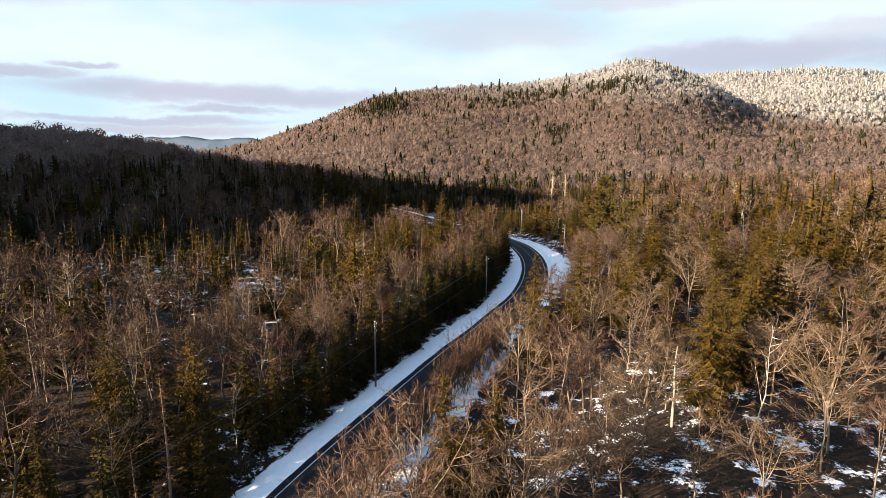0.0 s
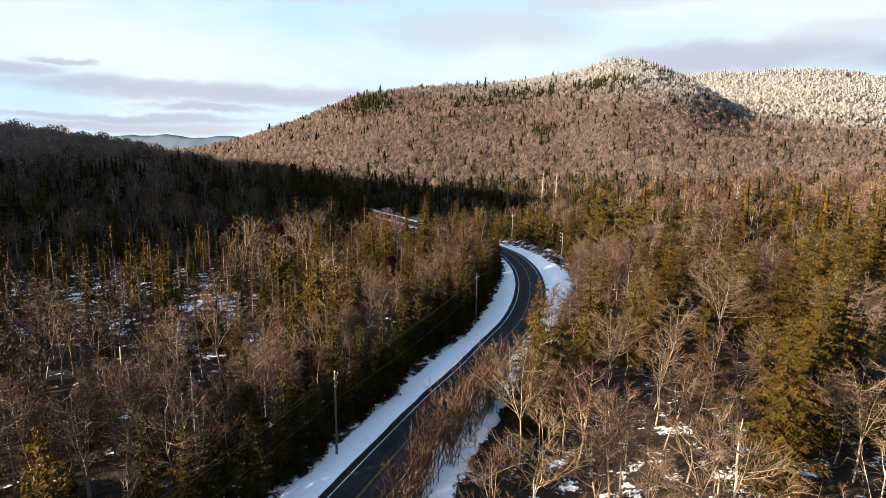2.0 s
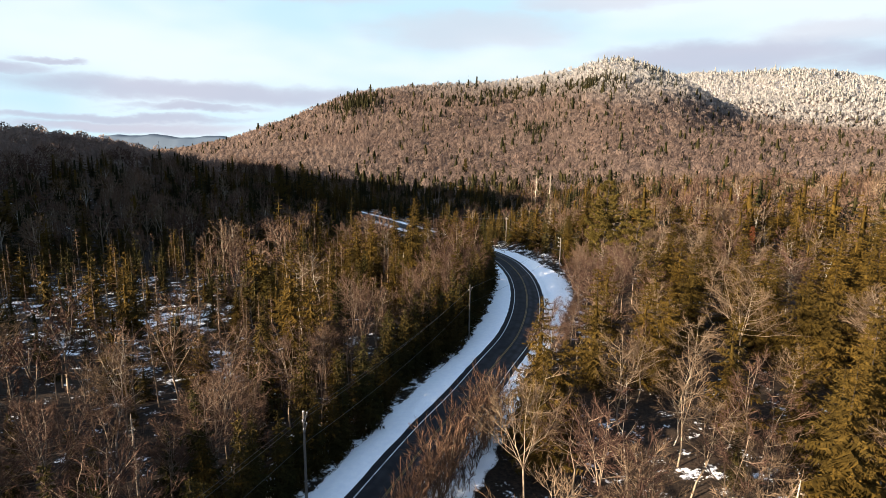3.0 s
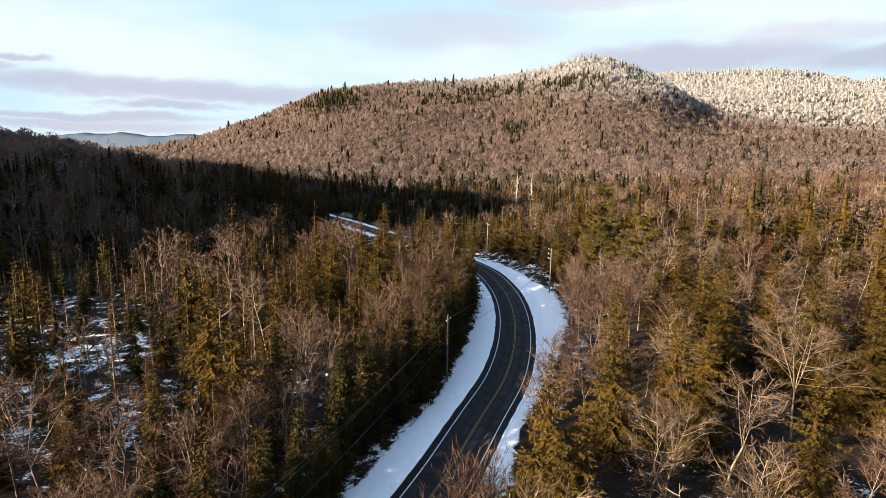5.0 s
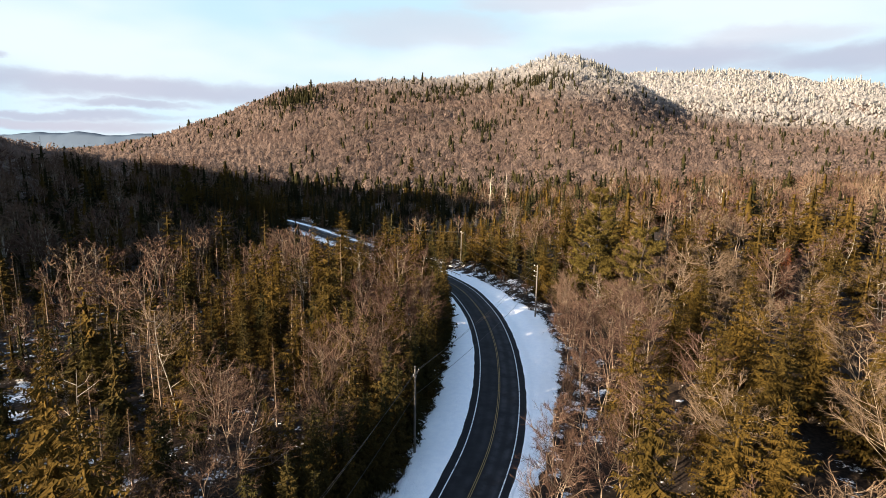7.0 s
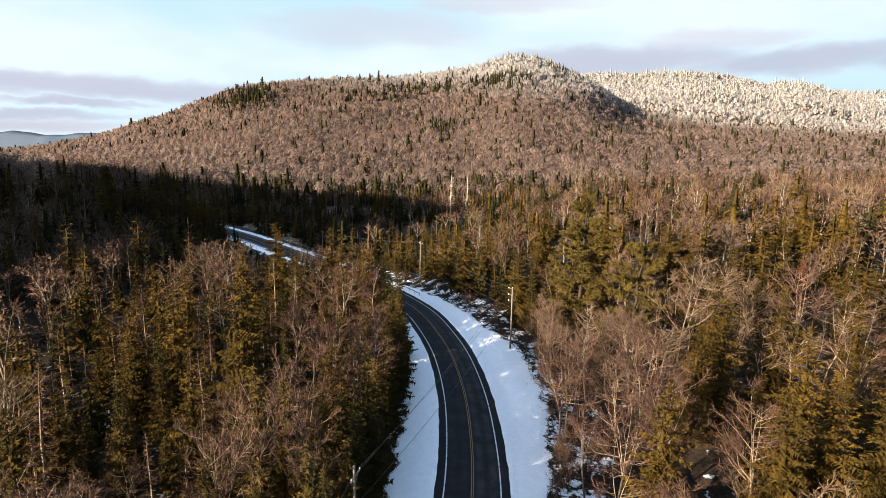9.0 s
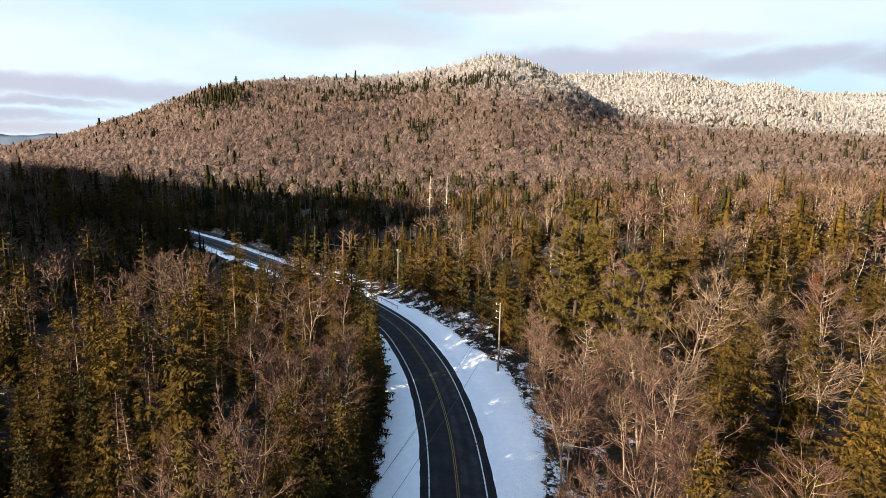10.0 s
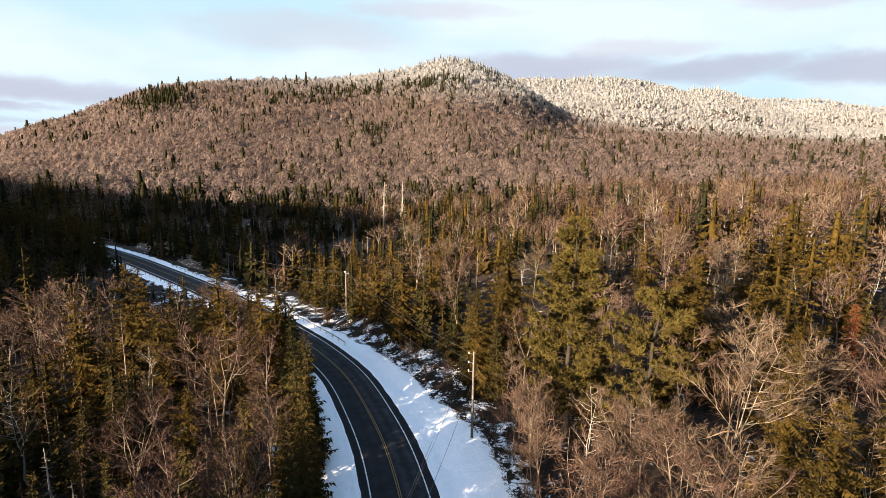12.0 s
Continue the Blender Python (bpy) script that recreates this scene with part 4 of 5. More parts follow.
def low_shape(key, k, tier):
    """A lighter build of each kind for the woods farther back: tier 1 near, tier 2 far."""
    r = np.random.RandomState(900 + k * 17 + len(key))
    if tier == 1:
        if key == "maple":
            return bare_tree(r, 11.5, 0.40, 3, 6, 4, 4, 1, 0.12, 1.6)
        if key == "beech":
            return bare_tree(r, 12.5, 0.46, 3, 6, 4, 4, 1, 0.12, 1.6)
        if key == "birch":
            return bare_tree(r, 12.0, 0.28, 1, 9, 3, 3, 1, 0.08)
        if key == "spruce":
            return tufted(r, 14.5, 3.7, 72, 0.30, 0.09, 0.92, 14, 8, 3)
        if key == "fir":
            return tufted(r, 10.8, 1.9, 72, 0.45, 0.05, 1.0, 15, 3, 1)
        if key == "larch":
            return larch(r, 10.0, 1.6, 5, 0.7, 0.09)
        return shrub(r, 3.8, 4, 0.09, 5)
    if key in ("spruce", "fir", "larch"):
        return tufted(r, 14.5, 3.0, 54, 0.42, 0.05, 1.0, 11, 1, 1, 0.36) if key == "spruce" else tufted(r, 11.0, 1.8, 34, 0.56, 0.05, 1.05, 11, 1, 0, 0.42)
    wood = Shape()
    h, sp = (11.0, 3.4) if key != "birch" else (11.5, 2.3)
    wood.tube([np.array([0.0, 0, -0.5]), np.array([r.normal(0, 0.2), 0, h * 0.8])], [0.22, 0.08], 3)
    for k in range(6):
        a = 6.283 * (k + r.rand()) / 6
        wood.sliver(np.array([0.0, 0, h * r.uniform(0.3, 0.5)]), np.array([math.cos(a) * sp * 0.9, math.sin(a) * sp * 0.9, h * r.uniform(0.75, 0.95)]), 0.2, r)
    return wood, twig_dome(r, h, sp, 84, 1.9, 0.30)


# The balsam entry is the far conifer colour with shade in it, not a species.
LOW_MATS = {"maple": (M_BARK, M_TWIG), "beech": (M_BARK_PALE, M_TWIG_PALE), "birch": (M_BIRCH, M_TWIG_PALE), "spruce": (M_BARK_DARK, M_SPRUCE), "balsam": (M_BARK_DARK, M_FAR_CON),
            "fir": (M_BARK_DARK, M_FIR), "larch": (M_BARK, M_LARCH), "shrub": (M_BARK, M_SHRUB)}


def scatter(v, f, x, y, z, sc, tall, turn):
    """Copies of one shape joined into arrays."""
    n = len(x)
    c, s = np.cos(turn)[:, None], np.sin(turn)[:, None]
    vx, vy, vz = v[:, 0][None] * sc[:, None], v[:, 1][None] * sc[:, None], v[:, 2][None] * (sc * tall)[:, None]
    out = np.stack([vx * c - vy * s + x[:, None], vx * s + vy * c + y[:, None], vz + z[:, None]], -1).reshape(-1, 3)
    faces = (f[None] + (np.arange(n) * len(v))[:, None, None]).reshape(-1, 3)
    return out, faces


def joined(name, label, category, pieces):
    """One object of kind stuff from many (vertices, faces, material)."""
    groups = {}
    for v, f, mat in pieces:
        groups.setdefault(mat.m.name, [mat, []])[1].append((v, f))
    e = new(name)
    tagged(e, label, category, kind="stuff")
    for mat, lst in groups.values():
        vs, fs, base = [], [], 0
        for v, f in lst:
            vs.append(v)
            fs.append(f + base)
            base += len(v)
        me = mesh_fast(name, np.vstack(vs), np.vstack(fs), mat)
        o = part(mat.m.name, me, e)
        tagged(o, kind="stuff")
    return e


def mixture(x, y):
    """Weights of the kinds at a place: spruce, fir, larch, maple, beech, birch."""
    d, rz, k = road_near(x, y)
    w = np.zeros((len(x), 6))
    left = d < 0
    near_left = left & (y < 108)
    grove = left & (y >= 100) & (y < 260)
    w[:] = (0.30, 0.08, 0.02, 0.42, 0.12, 0.07)
    w[near_left] = (0.06, 0.18, 0.08, 0.50, 0.10, 0.08)
    w[grove] = (0.20, 0.34, 0.20, 0.18, 0.03, 0.05)
    dark = left & (y > 190) & (x < -55)
    w[dark] = (0.20, 0.17, 0.04, 0.47, 0.06, 0.06)
    right_near = ~left & (y < 85)
    w[right_near] = (0.025, 0.01, 0.0, 0.52, 0.36, 0.08)
    right_mid = ~left & (y >= 85) & (y < 235)
    w[right_mid] = (0.50, 0.06, 0.0, 0.30, 0.12, 0.05)
    clump = wave(x, y, 38, 21)
    w[:, 0] *= np.exp(1.7 * clump)
    w[:, 1] *= np.exp(1.2 * wave(x, y, 30, 22))
    w[:, 3:] *= np.exp(-0.9 * clump)[:, None]
    belt = blob(x, y, -85, 375, 90, 75) + blob(x, y, -130, 340, 60, 40) + blob(x, y, -25, 330, 45, 75)
    w[:, :2] *= (1 + 9.0 * belt)[:, None]
    plain = smooth(y, 205, 260) * smooth(x, -15, 25)
    w[:, :2] *= (1 - 0.25 * plain)[:, None]
    return w / w.sum(1, keepdims=True)


ORDER = ["spruce", "fir", "larch", "maple", "beech", "birch"]


def jitter(x0, x1, y0, y1, step, seed):
    r = np.random.RandomState(seed)
    gx, gy = np.meshgrid(np.arange(x0, x1, step), np.arange(y0, y1, step))
    p = np.stack([gx.ravel(), gy.ravel()], 1)
    return p + r.uniform(-0.46, 0.46, p.shape) * step, r


def clear_of(x, y, room):
    d, rz, k = road_near(x, y)
    ok = np.where(d < 0, -d > LEFT_W[k] + room, d > RIGHT_W[k] + room)
    for tx, ty, rr in TAKEN:
        ok &= np.hypot(x - tx, y - ty) > rr
    return ok, d


def in_sight(x, y, margin=0.0):
    """Ground that lies ahead of the start of the path, in a fan."""
    az = np.degrees(np.arctan2(x - 12, y + 12))
    az2 = np.degrees(np.arctan2(x + 7, y - 118))
    return ((az > -58 - margin) & (az < 30 + margin)) | ((az2 > -40 - margin) & (az2 < 46 + margin) & (y > 118))


def build_forest():
    p, r = jitter(-260, 230, 2, 450, 3.6, 77)
    x, y = p.T
    ok, d = clear_of(x, y, 1.0)
    thin = r.rand(len(x))
    wet = swamp(x, y)
    meadow = blob(x, y, -75, 405, 34, 14) + 0.6 * blob(x, y, -30, 345, 26, 24)
    ok &= thin < (1 - 0.58 * np.clip(wet * 1.5, 0, 1)) * (1 - 0.93 * np.clip(meadow * 1.4, 0, 1))
    ok &= in_sight(x, y, 3)
    w = mixture(x, y)
    pick = (w.cumsum(1) > r.rand(len(x))[:, None]).argmax(1)
    pick = np.where((wet > 0.4) & (pick > 2), 2, pick)
    pick = np.where((d < -6) & (y > 222) & (y < 300) & (x > -97) & (r.rand(len(x)) < 0.8), 1, pick)
    for ki, room in ((0, 3.4), (3, 2.2), (4, 2.6), (5, 1.8)):
        ok &= (pick != ki) | clear_of(x, y, room)[0]
    ok &= ~((d > 0) & (y < 280) & (r.rand(len(x)) < 0.47))
    # broad crowns want more room than spires
    broad = (pick == 0) | (pick >= 3)
    ok &= ~(broad & (r.rand(len(x)) < np.where(pick == 0, 0.55, 0.52)))
    x, y, pick, d = x[ok], y[ok], pick[ok], d[ok]
    z = land(x, y)
    size = np.clip(r.normal(0.96, 0.25, len(x)), 0.45, 1.5)
    size = np.where(np.isin(pick, (1, 2)), np.clip(r.normal(0.85, 0.32, len(x)), 0.3, 1.5), size)
    sapling = (d < -6) & (y > 222) & (y < 300) & (x > -97)
    size = np.where(sapling, size * r.uniform(0.75, 1.1, len(x)) * (1.0 - 0.62 * smooth(y, 222, 262)), size)
    size = np.where((y > 245) & (x < 45) & (x > -140) & ~sapling, size * 0.8, size)
    size = np.where((d > 0) & (y < 260), size * np.where(pick == 0, 1.15, 0.95), size)
    tall = r.uniform(0.9, 1.15, len(x))
    turn = r.uniform(0, 6.283, len(x))
    # those beside the road and under the path stand as single trees
    rank = np.abs(x + 3) + 0.5 * np.maximum(0, y - 150) + 100 * (y < 22)
    cap = {"spruce": 100, "fir": 70, "larch": 45, "maple": 85, "beech": 55, "birch": 40}
    pieces = []
    rr = np.random.RandomState(5)
    back = (np.hypot(x + 4, y - 100) > 165) | (y > 240)
    for ki, key in enumerate(ORDER):
        mine = np.where(pick == ki)[0]
        mine = mine[np.argsort(rank[mine])]
        for i in mine[: cap[key]]:
            plant(key, x[i], y[i], size[i], tall[i], z=z[i], rng=rr)
        rest = mine[cap[key]:]
        which = rr.randint(4, size=len(rest))
        for tier in (1, 2):
            for k in range(4):
                wood, fine = low_shape(key, k, tier)
                j = rest[(which == k) & (back[rest] == (tier == 2))]
                # Far firs and half the far spruces take needles with shade in the colour.
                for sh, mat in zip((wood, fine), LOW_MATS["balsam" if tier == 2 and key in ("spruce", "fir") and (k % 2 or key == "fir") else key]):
                    v, f = sh.arrays()
                    if len(j) and len(f):
                        pieces.append((*scatter(v, f, x[j], y[j], z[j], size[j], tall[j], turn[j]), mat))
    joined("mixed_woods", "dense mixed woods of bare hardwoods and dark conifers", "woods", pieces)


def build_undergrowth():
    rr = np.random.RandomState(8)
    n = 0
    for i in range(20, len(LINE)):
        y0 = LINE[i, 1]
        if y0 > 240:
            break
        for sg, wd in ((1, RIGHT_W[i]), (-1, LEFT_W[i])):
            hedge = sg > 0 and 30 < y0 < 101
            if y0 < 25 or n >= 260 or rr.rand() > (1.1 if hedge else 0.42 if sg > 0 else 0.16):
                continue
            off = sg * (rr.uniform(4.7, 7.4) if hedge else wd + rr.uniform(0.2, 3.0))
            x, y = LINE[i, :2] + SIDE[i] * off
            plant("shrub", x, y, rr.uniform(0.95, 1.75) if hedge else rr.uniform(0.45, 0.9), rng=rr)
            n += 1
    p, r = jitter(-130, 90, 20, 230, 4.6, 91)
    x, y = p.T
    ok, d = clear_of(x, y, 3.0)
    ok &= in_sight(x, y) & (r.rand(len(x)) < 0.22)
    x, y = x[ok], y[ok]
    pieces = []
    which = r.randint(3, size=len(x))
    for k in range(3):
        j = which == k
        wood, fine = low_shape("shrub", k, 1)
        for sh, mat in zip((wood, fine), LOW_MATS["shrub"]):
            v, f = sh.arrays()
            pieces.append((*scatter(v, f, x[j], y[j], land(x[j], y[j]), r.uniform(0.3, 0.65, j.sum()), np.ones(j.sum()), r.uniform(0, 6, j.sum())), mat))
    joined("undergrowth", "leafless brown undergrowth between the trees", "undergrowth", pieces)


def far_hard(r, w, n, h=10.5, spread=3.6):
    """A rounded bare crown seen from far: facing sprays of twigs over a dome, and a pale stem."""
    s = Shape()
    s.sliver(np.array([0.0, 0, -1]), np.array([0.0, 0, h * 0.8]), 0.35, r)
    for k in range(n):
        z, a = 1.0 - 1.2 * (k + 0.5) / n, 2.4 * k + r.uniform(-0.5, 0.5)
        q = math.sqrt(max(0.0, 1 - z * z))
        out = np.array([math.cos(a) * q, math.sin(a) * q, z])
        c = np.array([0, 0, h * 0.60]) + out * np.array([spread, spread, h * 0.36]) * r.uniform(0.70, 1.05)
        face = unit(out + r.normal(0, 0.12, 3))
        u = np.array([0, 0, 1.0]) + 0.6 * out + r.normal(0, 0.35, 3)
        u = unit(u - face * np.dot(u, face))
        v = np.cross(face, u)
        ln, wd = w * r.uniform(0.9, 1.5), w * r.uniform(0.35, 0.6)
        s.tri(c + u * ln, c - u * ln * 0.5 + v * wd, c - u * ln * 0.5 - v * wd)
    return s.arrays()


def far_con(r, near, h=20.0, w=4.8):
    return tufted(r, h, w, 22 if near else 10, 0.62 if near else 0.8, 0.14, 0.95, 6, 1, 0, 0.55)[1].arrays()


def build_far_woods():
    pieces = []
    # r0, r1, bearing from, to, spacing, size, width and number of sprays
    for r0, r1, a0, a1, step, sz, wd, ns in ((330, 620, -66, 52, 6.2, 0.95, 1.1, 30), (620, 1000, -64, 50, 6.5, 1.05, 1.25, 22), (1000, 1420, -50, 46, 7.4, 1.15, 1.65, 14),
                                             (1500, 2420, 0, 48, 11.5, 1.5, 2.5, 10), (2500, 3300, 26, 48, 16.0, 1.7, 2.6, 11)):
        p, r = jitter(-r1, r1, 0, r1 + 40, step, int(r0))
        x, y = p.T
        dx, dy = x - EYE[0], y - EYE[1]
        rad, az = np.hypot(dx, dy), np.degrees(np.arctan2(dx, dy))
        ok = (rad > r0) & (rad <= r1) & (az > a0) & (az < a1) & ~((x > -262) & (x < 232) & (y < 452))
        dd, _, _ = road_near(x, y)
        ok &= np.abs(dd) > 10
        x, y, az, rad = x[ok], y[ok], az[ok], rad[ok]
        z = land(x, y)
        patch = wave(x, y, 70, 41) + 0.5 * wave(x, y, 25, 42)
        share = 0.085 + 0.22 * (patch > 1.0)
        share = share + 0.75 * blob(az, rad, 2.6, 1390, 1.5, 60) + 0.7 * blob(az, rad, 6.0, 1350, 2.0, 60) + 1.2 * blob(az, rad, -22.2, 1235, 2.3, 85) + 0.85 * blob(az, rad, -0.5, 1190, 4.0, 50) + 0.65 * blob(az, rad, -9.5, 1205, 4.0, 32) + 0.6 * blob(az, rad, -11, 1150, 3.0, 20) + 0.5 * blob(az, rad, -8, 1250, 3.0, 24)
        share = share + 0.7 * blob(az, rad, -4.2, 900, 1.7, 45) + 0.6 * blob(az, rad, 15, 2300, 3.5, 70) + 0.7 * blob(az, rad, 26.0, 2300, 2.2, 80) + 0.35 * blob(az, rad, 20, 2050, 4, 120)
        share = share + 0.62 * smooth(rad, 580, 430) * smooth(x, 70, -10) * smooth(x, -230, -170) + 0.05 * smooth(rad, 700, 500)
        con = (r.rand(len(x)) < share) & ((x > -255) | (rad > 900))
        size = sz * np.clip(r.normal(1, 0.24, len(x)), 0.55, 1.6)
        turn = r.uniform(0, 6.283, len(x))
        one = np.ones(len(x))
        which = r.randint(4, size=len(x))
        for k in range(4):
            v, f = far_hard(r, wd, ns)
            j = (~con) & (which == k)
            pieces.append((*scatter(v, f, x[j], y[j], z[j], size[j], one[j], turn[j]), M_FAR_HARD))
            v, f = far_con(r, r0 < 600)
            j = con & (which == k)
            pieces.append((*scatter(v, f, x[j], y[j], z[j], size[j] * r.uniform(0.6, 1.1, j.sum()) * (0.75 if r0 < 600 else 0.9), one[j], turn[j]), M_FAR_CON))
    joined("far_woods", "distant hardwood forest on hillsides, frosted white near the tops", "woods", pieces)


def edge_row(key, side, y0, y1, near, deep, chance, lo, hi, seed, gap):
    """Trees along one edge of the road's clearing."""
    rr = np.random.RandomState(seed)
    for i in range(len(LINE)):
        if y0 < LINE[i, 1] < y1 and rr.rand() < chance:
            wd = RIGHT_W[i] if side > 0 else LEFT_W[i]
            x, y = LINE[i, :2] + SIDE[i] * side * (wd + rr.uniform(near, deep))
            if all(math.hypot(x - a, y - b) > gap for a, b, _ in TAKEN):
                single(key, x, y, scale=rr.uniform(lo, hi), tall=rr.uniform(1.0, 1.22), rng=rr, room=gap)


edge_row("fir", -1, 55, 214, 0.5, 3.0, 1.0, 0.6, 1.15, 14, 1.3)
edge_row("spruce", -1, 55, 190, 3.4, 7.0, 0.2, 0.62, 0.85, 24, 2.6)
edge_row("larch", -1, 90, 214, 2.0, 8.0, 0.22, 0.7, 1.15, 19, 1.8)
edge_row("maple", -1, 60, 214, 3.0, 11.0, 0.5, 0.65, 1.0, 20, 2.2)
edge_row("fir", -1, 50, 214, 3.0, 9.0, 0.36, 0.7, 1.25, 15, 1.8)
edge_row("maple", 1, 116, 188, 1.2, 4.5, 0.42, 0.62, 0.86, 16, 2.2)
edge_row("maple", 1, 122, 186, 4.5, 10.0, 0.36, 0.75, 1.0, 17, 2.8)
edge_row("fir", 1, 188, 250, 4.5, 10.0, 0.8, 0.7, 1.1, 18, 1.7)
edge_row("spruce", -1, 314, 378, 1.0, 7.0, 0.9, 0.9, 1.25, 21, 2.0)
build_forest()
build_undergrowth()
build_far_woods()


def build_far_hills():
    x = np.linspace(-3300, -1200, 90)
    prof = [22 + 30 * math.exp(-(((a + 2450) / 120) ** 2)) + 23 * math.exp(-(((a + 2720) / 130) ** 2)) + 22 * math.exp(-(((a + 2060) / 190) ** 2)) + 2.5 * math.sin(a * 0.021) + 1.5 * math.sin(a * 0.053) for a in x]
    v, f = [], []
    for i, a in enumerate(x):
        v += [(a, 2840, -90), (a, 2870, prof[i] * 0.6), (a, 2930, prof[i]), (a, 3150, -90)]
        if i:
            b = 4 * i
            f += [(b - 4 + k, b + k, b + k + 1, b - 3 + k) for k in range(3)]
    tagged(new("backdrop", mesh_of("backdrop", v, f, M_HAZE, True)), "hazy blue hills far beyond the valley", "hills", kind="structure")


build_far_hills()

# ---- utility poles, wires, guard rails ----


def boxes(name, items, mat):
    """One mesh of bevelled-looking beams: centre, size, turn about z."""
    bm = bmesh.new()
    for (cx, cy, cz), (sx, sy, sz), a in items:
        m = pose(cx, cy, cz, 0, 0, a) @ Matrix.Diagonal((sx, sy, sz, 1))
        bmesh.ops.create_cube(bm, size=1.0, matrix=m)
    me = bpy.data.meshes.new(name)
    bm.to_mesh(me)
    bm.free()
    me.materials.append(mat.m)
    return me


def round_mesh(name, pts, radii, mat, sides=8):
    s = Shape()
    s.tube([np.array(p, float) for p in pts], radii, sides)
    v, f = s.arrays()
    return mesh_fast(name, v, f, mat)


POLE_TOPS = {}


def utility_pole(key, x, y, h, turn, arms, side_arms=False, label=""):
    z = land1(x, y)
    e = new("utility_pole")
    e.location, e.rotation_euler = (x, y, z), (0, 0, radians(turn))
    tagged(e, label or "grey weathered wooden utility pole beside the road", "utility pole", "utility poles")
    part("shaft", round_mesh("shaft", [(0, 0, -0.8), (0, 0, h * 0.5), (0, 0, h)], [0.17, 0.14, 0.11], M_POLE), e)
    ends = []
    for hz, ln in arms:
        arm = part("crossarm", boxes("crossarm", [((0.12, 0, hz), (0.1, ln, 0.12), 0)], M_POLE), e)
        for s in (-0.92, 0.92):
            part("insulator", round_mesh("insulator", [(0.12, s * ln / 2, hz + 0.06), (0.12, s * ln / 2, hz + 0.16), (0.12, s * ln / 2, hz + 0.26)], [0.03, 0.07, 0.04], M_GLASS, 6), arm)
            ends.append((0.12, s * ln / 2, hz + 0.26))
        for s in (-1, 1):
            part("brace", round_mesh("brace", [(0.12, s * ln * 0.3, hz - 0.05), (0.1, 0, hz - 0.6)], [0.02, 0.02], M_STEEL, 4), arm)
    if side_arms:
        for hz in (h - 0.15, h - 1.3, h - 2.4):
            br = part("bracket", round_mesh("bracket", [(0, 0, hz - 0.15), (-0.3, 0, hz), (-0.62, 0, hz + 0.06)], [0.035, 0.03, 0.03], M_STEEL, 5), e)
            part("insulator", round_mesh("insulator", [(-0.62, 0, hz + 0.02), (-0.62, 0, hz + 0.14), (-0.62, 0, hz + 0.28)], [0.03, 0.08, 0.04], M_GLASS, 6), br)
            ends.append((-0.62, 0, hz + 0.28))
    part("cap", round_mesh("cap", [(0, 0, h - 0.01), (0, 0, h + 0.07), (0, 0, h + 0.09)], [0.12, 0.10, 0.02], M_STEEL, 8), e)
    m = pose(x, y, z, 0, 0, turn)
    POLE_TOPS[key] = [m @ Vector(p) for p in ends] + [m @ Vector((0, 0, h * 0.68))]
    return e


utility_pole("p0", -33, 12, 11.2, 12, [(10.7, 1.9), (9.6, 1.2)])
utility_pole("p1", -22.7, 75.7, 11.2, 12, [(10.5, 1.9), (9.4, 1.3)])
utility_pole("p2", -15.46, 130.2, 11.2, -10, [(10.4, 1.9)])
utility_pole("p4", 0.0, 183.9, 11.2, 8, [], True, "leaning grey utility pole with guy wires behind the snowy shoulder")
utility_pole("p3", -21.7, 237.3, 10.2, 35, [(9.8, 1.8)])
utility_pole("p6", -64, 291.5, 7.2, 50, [(6.8, 1.8)])
utility_pole("p5", -119, 357, 9.0, 50, [(8.6, 1.8)])
utility_pole("p7", -145, 366, 9.0, 50, [(8.6, 1.8)])


def wire(a, b, sag, r=0.014, name="power_line", label="thin black overhead power line between poles"):
    a, b = Vector(a), Vector(b)
    pts = [a.lerp(b, k / 14) - Vector((0, 0, sag * 4 * (k / 14) * (1 - k / 14))) for k in range(15)]
    ob = new(name, round_mesh(name, pts, [r] * 15, M_WIRE, 4))
    tagged(ob, label, "cable", "overhead lines")
    return ob


chain = ["p0", "p1", "p2", "p4", "p3", "p6", "p5", "p7"]
for a, b in zip(chain, chain[1:]):
    A, B = POLE_TOPS[a], POLE_TOPS[b]
    n = min(len(A), len(B), 3) - 1
    for k in range(n):
        wire(A[k], B[k], 0.9)
    wire(A[-1], B[-1], 1.1, 0.02, "phone_line", "thicker black phone line slung below the power lines")
for dx, dy, zt in ((5.5, 2.0, 10.2), (4.0, -1.0, 9.6)):
    g = wire((0, 183.9, land1(0, 183.9) + zt), (dx, 183.9 + dy, land1(dx, 183.9 + dy)), 0.0, 0.012, "guy_wire", "taut steel guy wire from pole to ground")


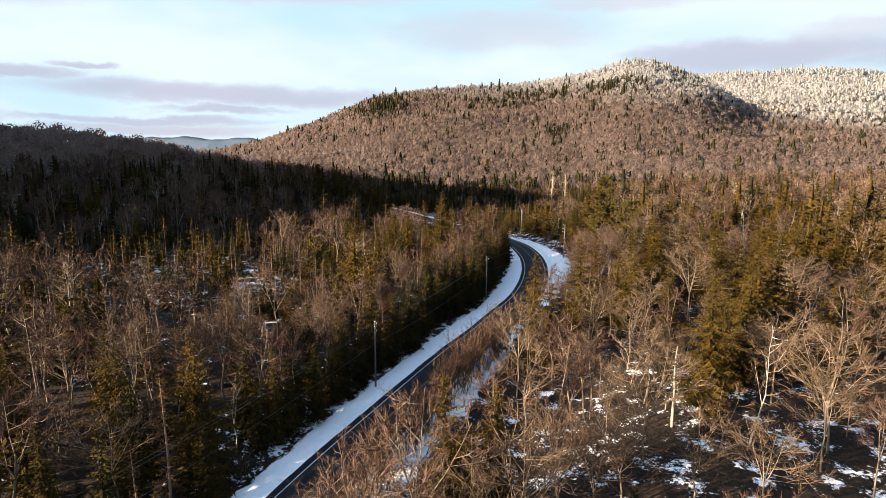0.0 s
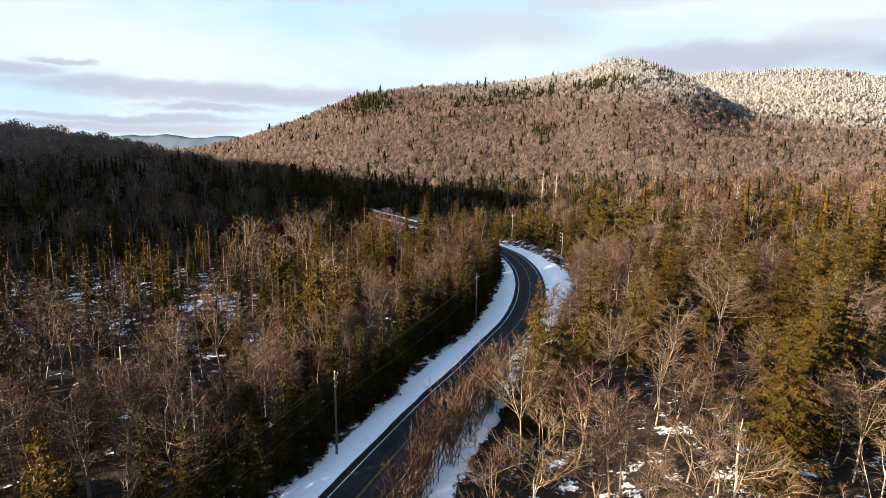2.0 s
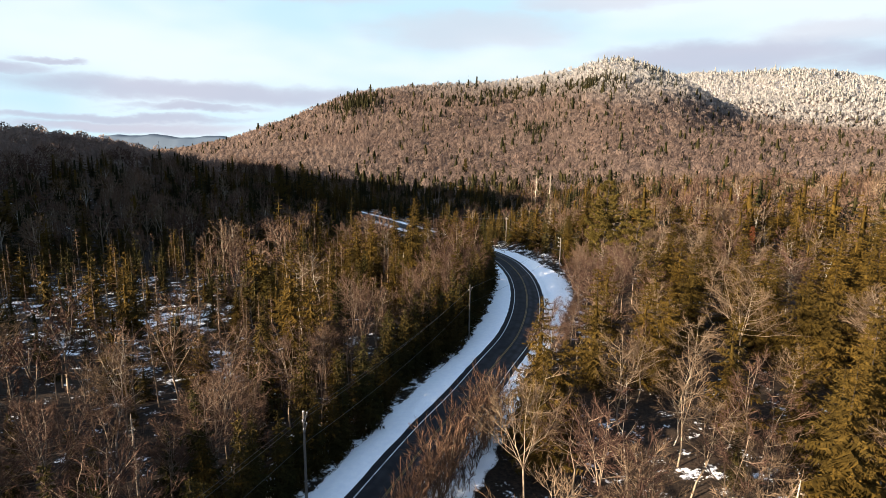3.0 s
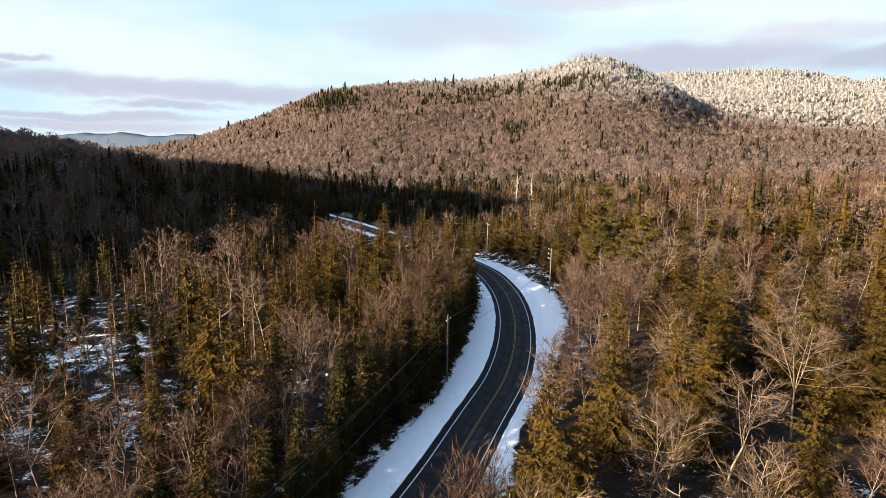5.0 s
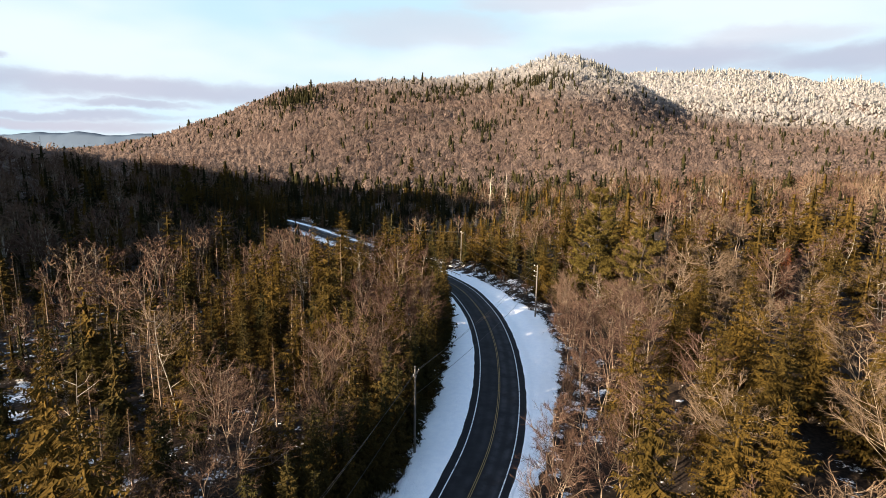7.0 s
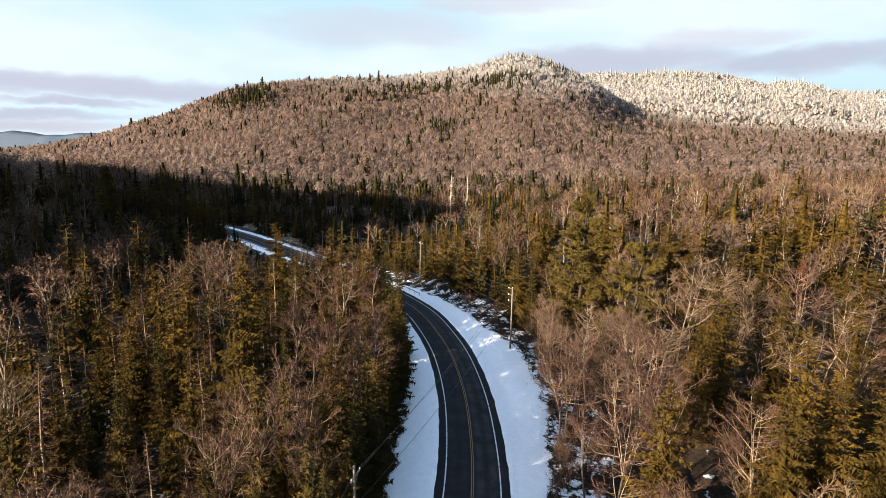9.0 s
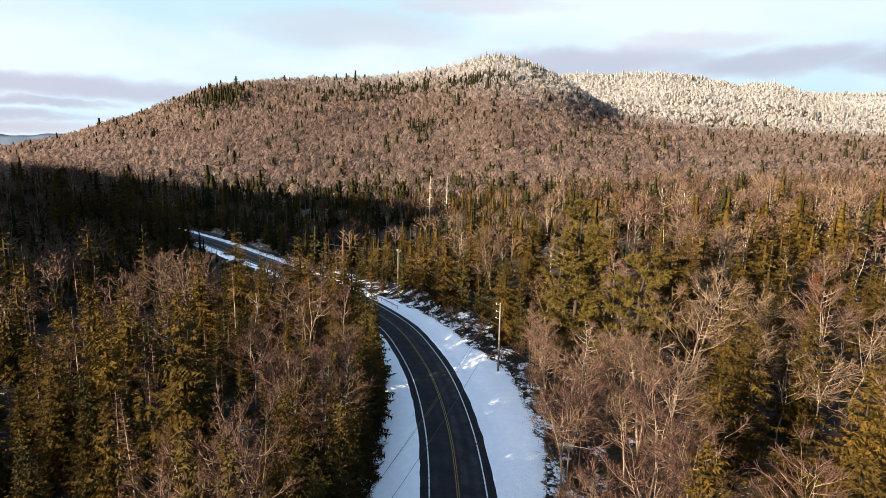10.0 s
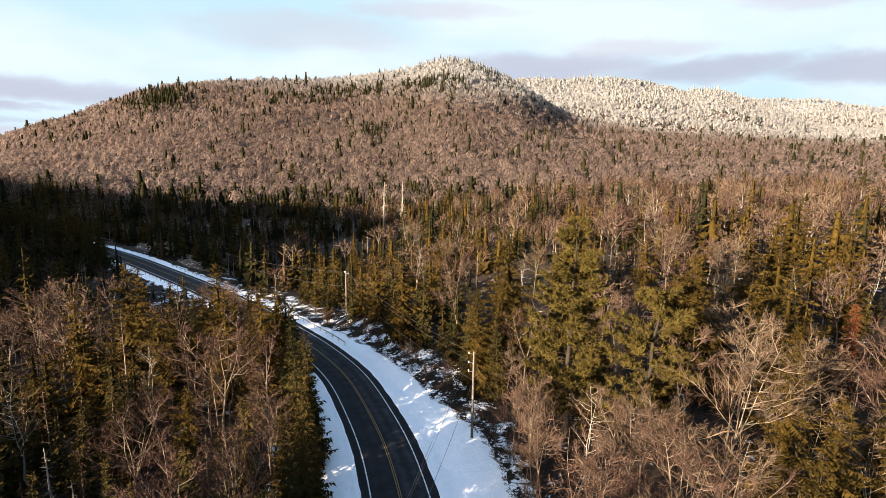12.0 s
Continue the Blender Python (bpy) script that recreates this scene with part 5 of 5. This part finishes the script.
def guard_rail(side, off, y0, y1, label):
    idx = [i for i in range(len(LINE)) if y0 <= LINE[i, 1] <= y1]
    e = new("guard_rail")
    c = LINE[idx[len(idx) // 2]]
    e.location = (*(c[:2] + SIDE[idx[len(idx) // 2]] * side * off), c[2])
    tagged(e, label, "guard rail", "guard rails")
    org = np.array(e.location)
    top, prof = [], [(-0.02, 0.50), (0.04, 0.56), (-0.02, 0.62), (0.04, 0.70), (-0.02, 0.76)]
    v, f = [], []
    for j, i in enumerate(idx):
        b = LINE[i, :2] + SIDE[i] * side * off
        z = LINE[i, 2]
        for px, pz in prof:
            q = b - SIDE[i] * side * (px + 0.1)
            v.append((q[0] - org[0], q[1] - org[1], z + pz - org[2]))
        if j:
            k = 5 * j
            f += [(k - 5 + m, k + m, k + m + 1, k - 4 + m) for m in range(4)]
        if j % 2 == 0:
            part("post", round_mesh("post", [(b[0] - org[0], b[1] - org[1], z - org[2] - 0.6), (b[0] - org[0], b[1] - org[1], z - org[2] + 0.8)], [0.07, 0.07], M_STEEL, 5), e)
    part("rail", mesh_of("rail", v, f, M_STEEL), e)


guard_rail(1, 5.4, 217, 246, "rusty steel guard rail on posts along the snowy bend")
guard_rail(1, 5.2, 268, 300, "steel guard rail on posts beside the shaded road")
guard_rail(-1, 5.2, 280, 312, "low steel guard rail along the shaded far road")


def mound(x, y, rx, ry, h, turn, label):
    r = np.random.RandomState(int(abs(x)))
    v, f, n, m = [], [], 28, 9
    for i in range(m):
        t = i / (m - 1)
        for j in range(n):
            a = 6.2832 * j / n
            px, py = t * rx * math.cos(a), t * ry * math.sin(a)
            c, s = math.cos(radians(turn)), math.sin(radians(turn))
            wx, wy = x + px * c - py * s, y + px * s + py * c
            v.append((wx - x, wy - y, land1(wx, wy) - land1(x, y) + h * (1 - t * t) * (1 + r.normal(0, 0.12)) - 0.25 * t))
            if i:
                b, q = (i - 1) * n + j, (i - 1) * n + (j + 1) % n
                f.append((b, b + n, q + n, q))
    ob = new("earth_bank", mesh_of("earth_bank", v, f, M_EARTH, True))
    ob.location = (x, y, land1(x, y))
    tagged(ob, label, "earth bank")


mound(-104, 340, 24, 9, 2.2, 132, "bare brown earth bank with snow scraps beside the road")
mound(-78, 310, 20, 7, 1.2, 132, "low brown roadside bank with patchy snow")
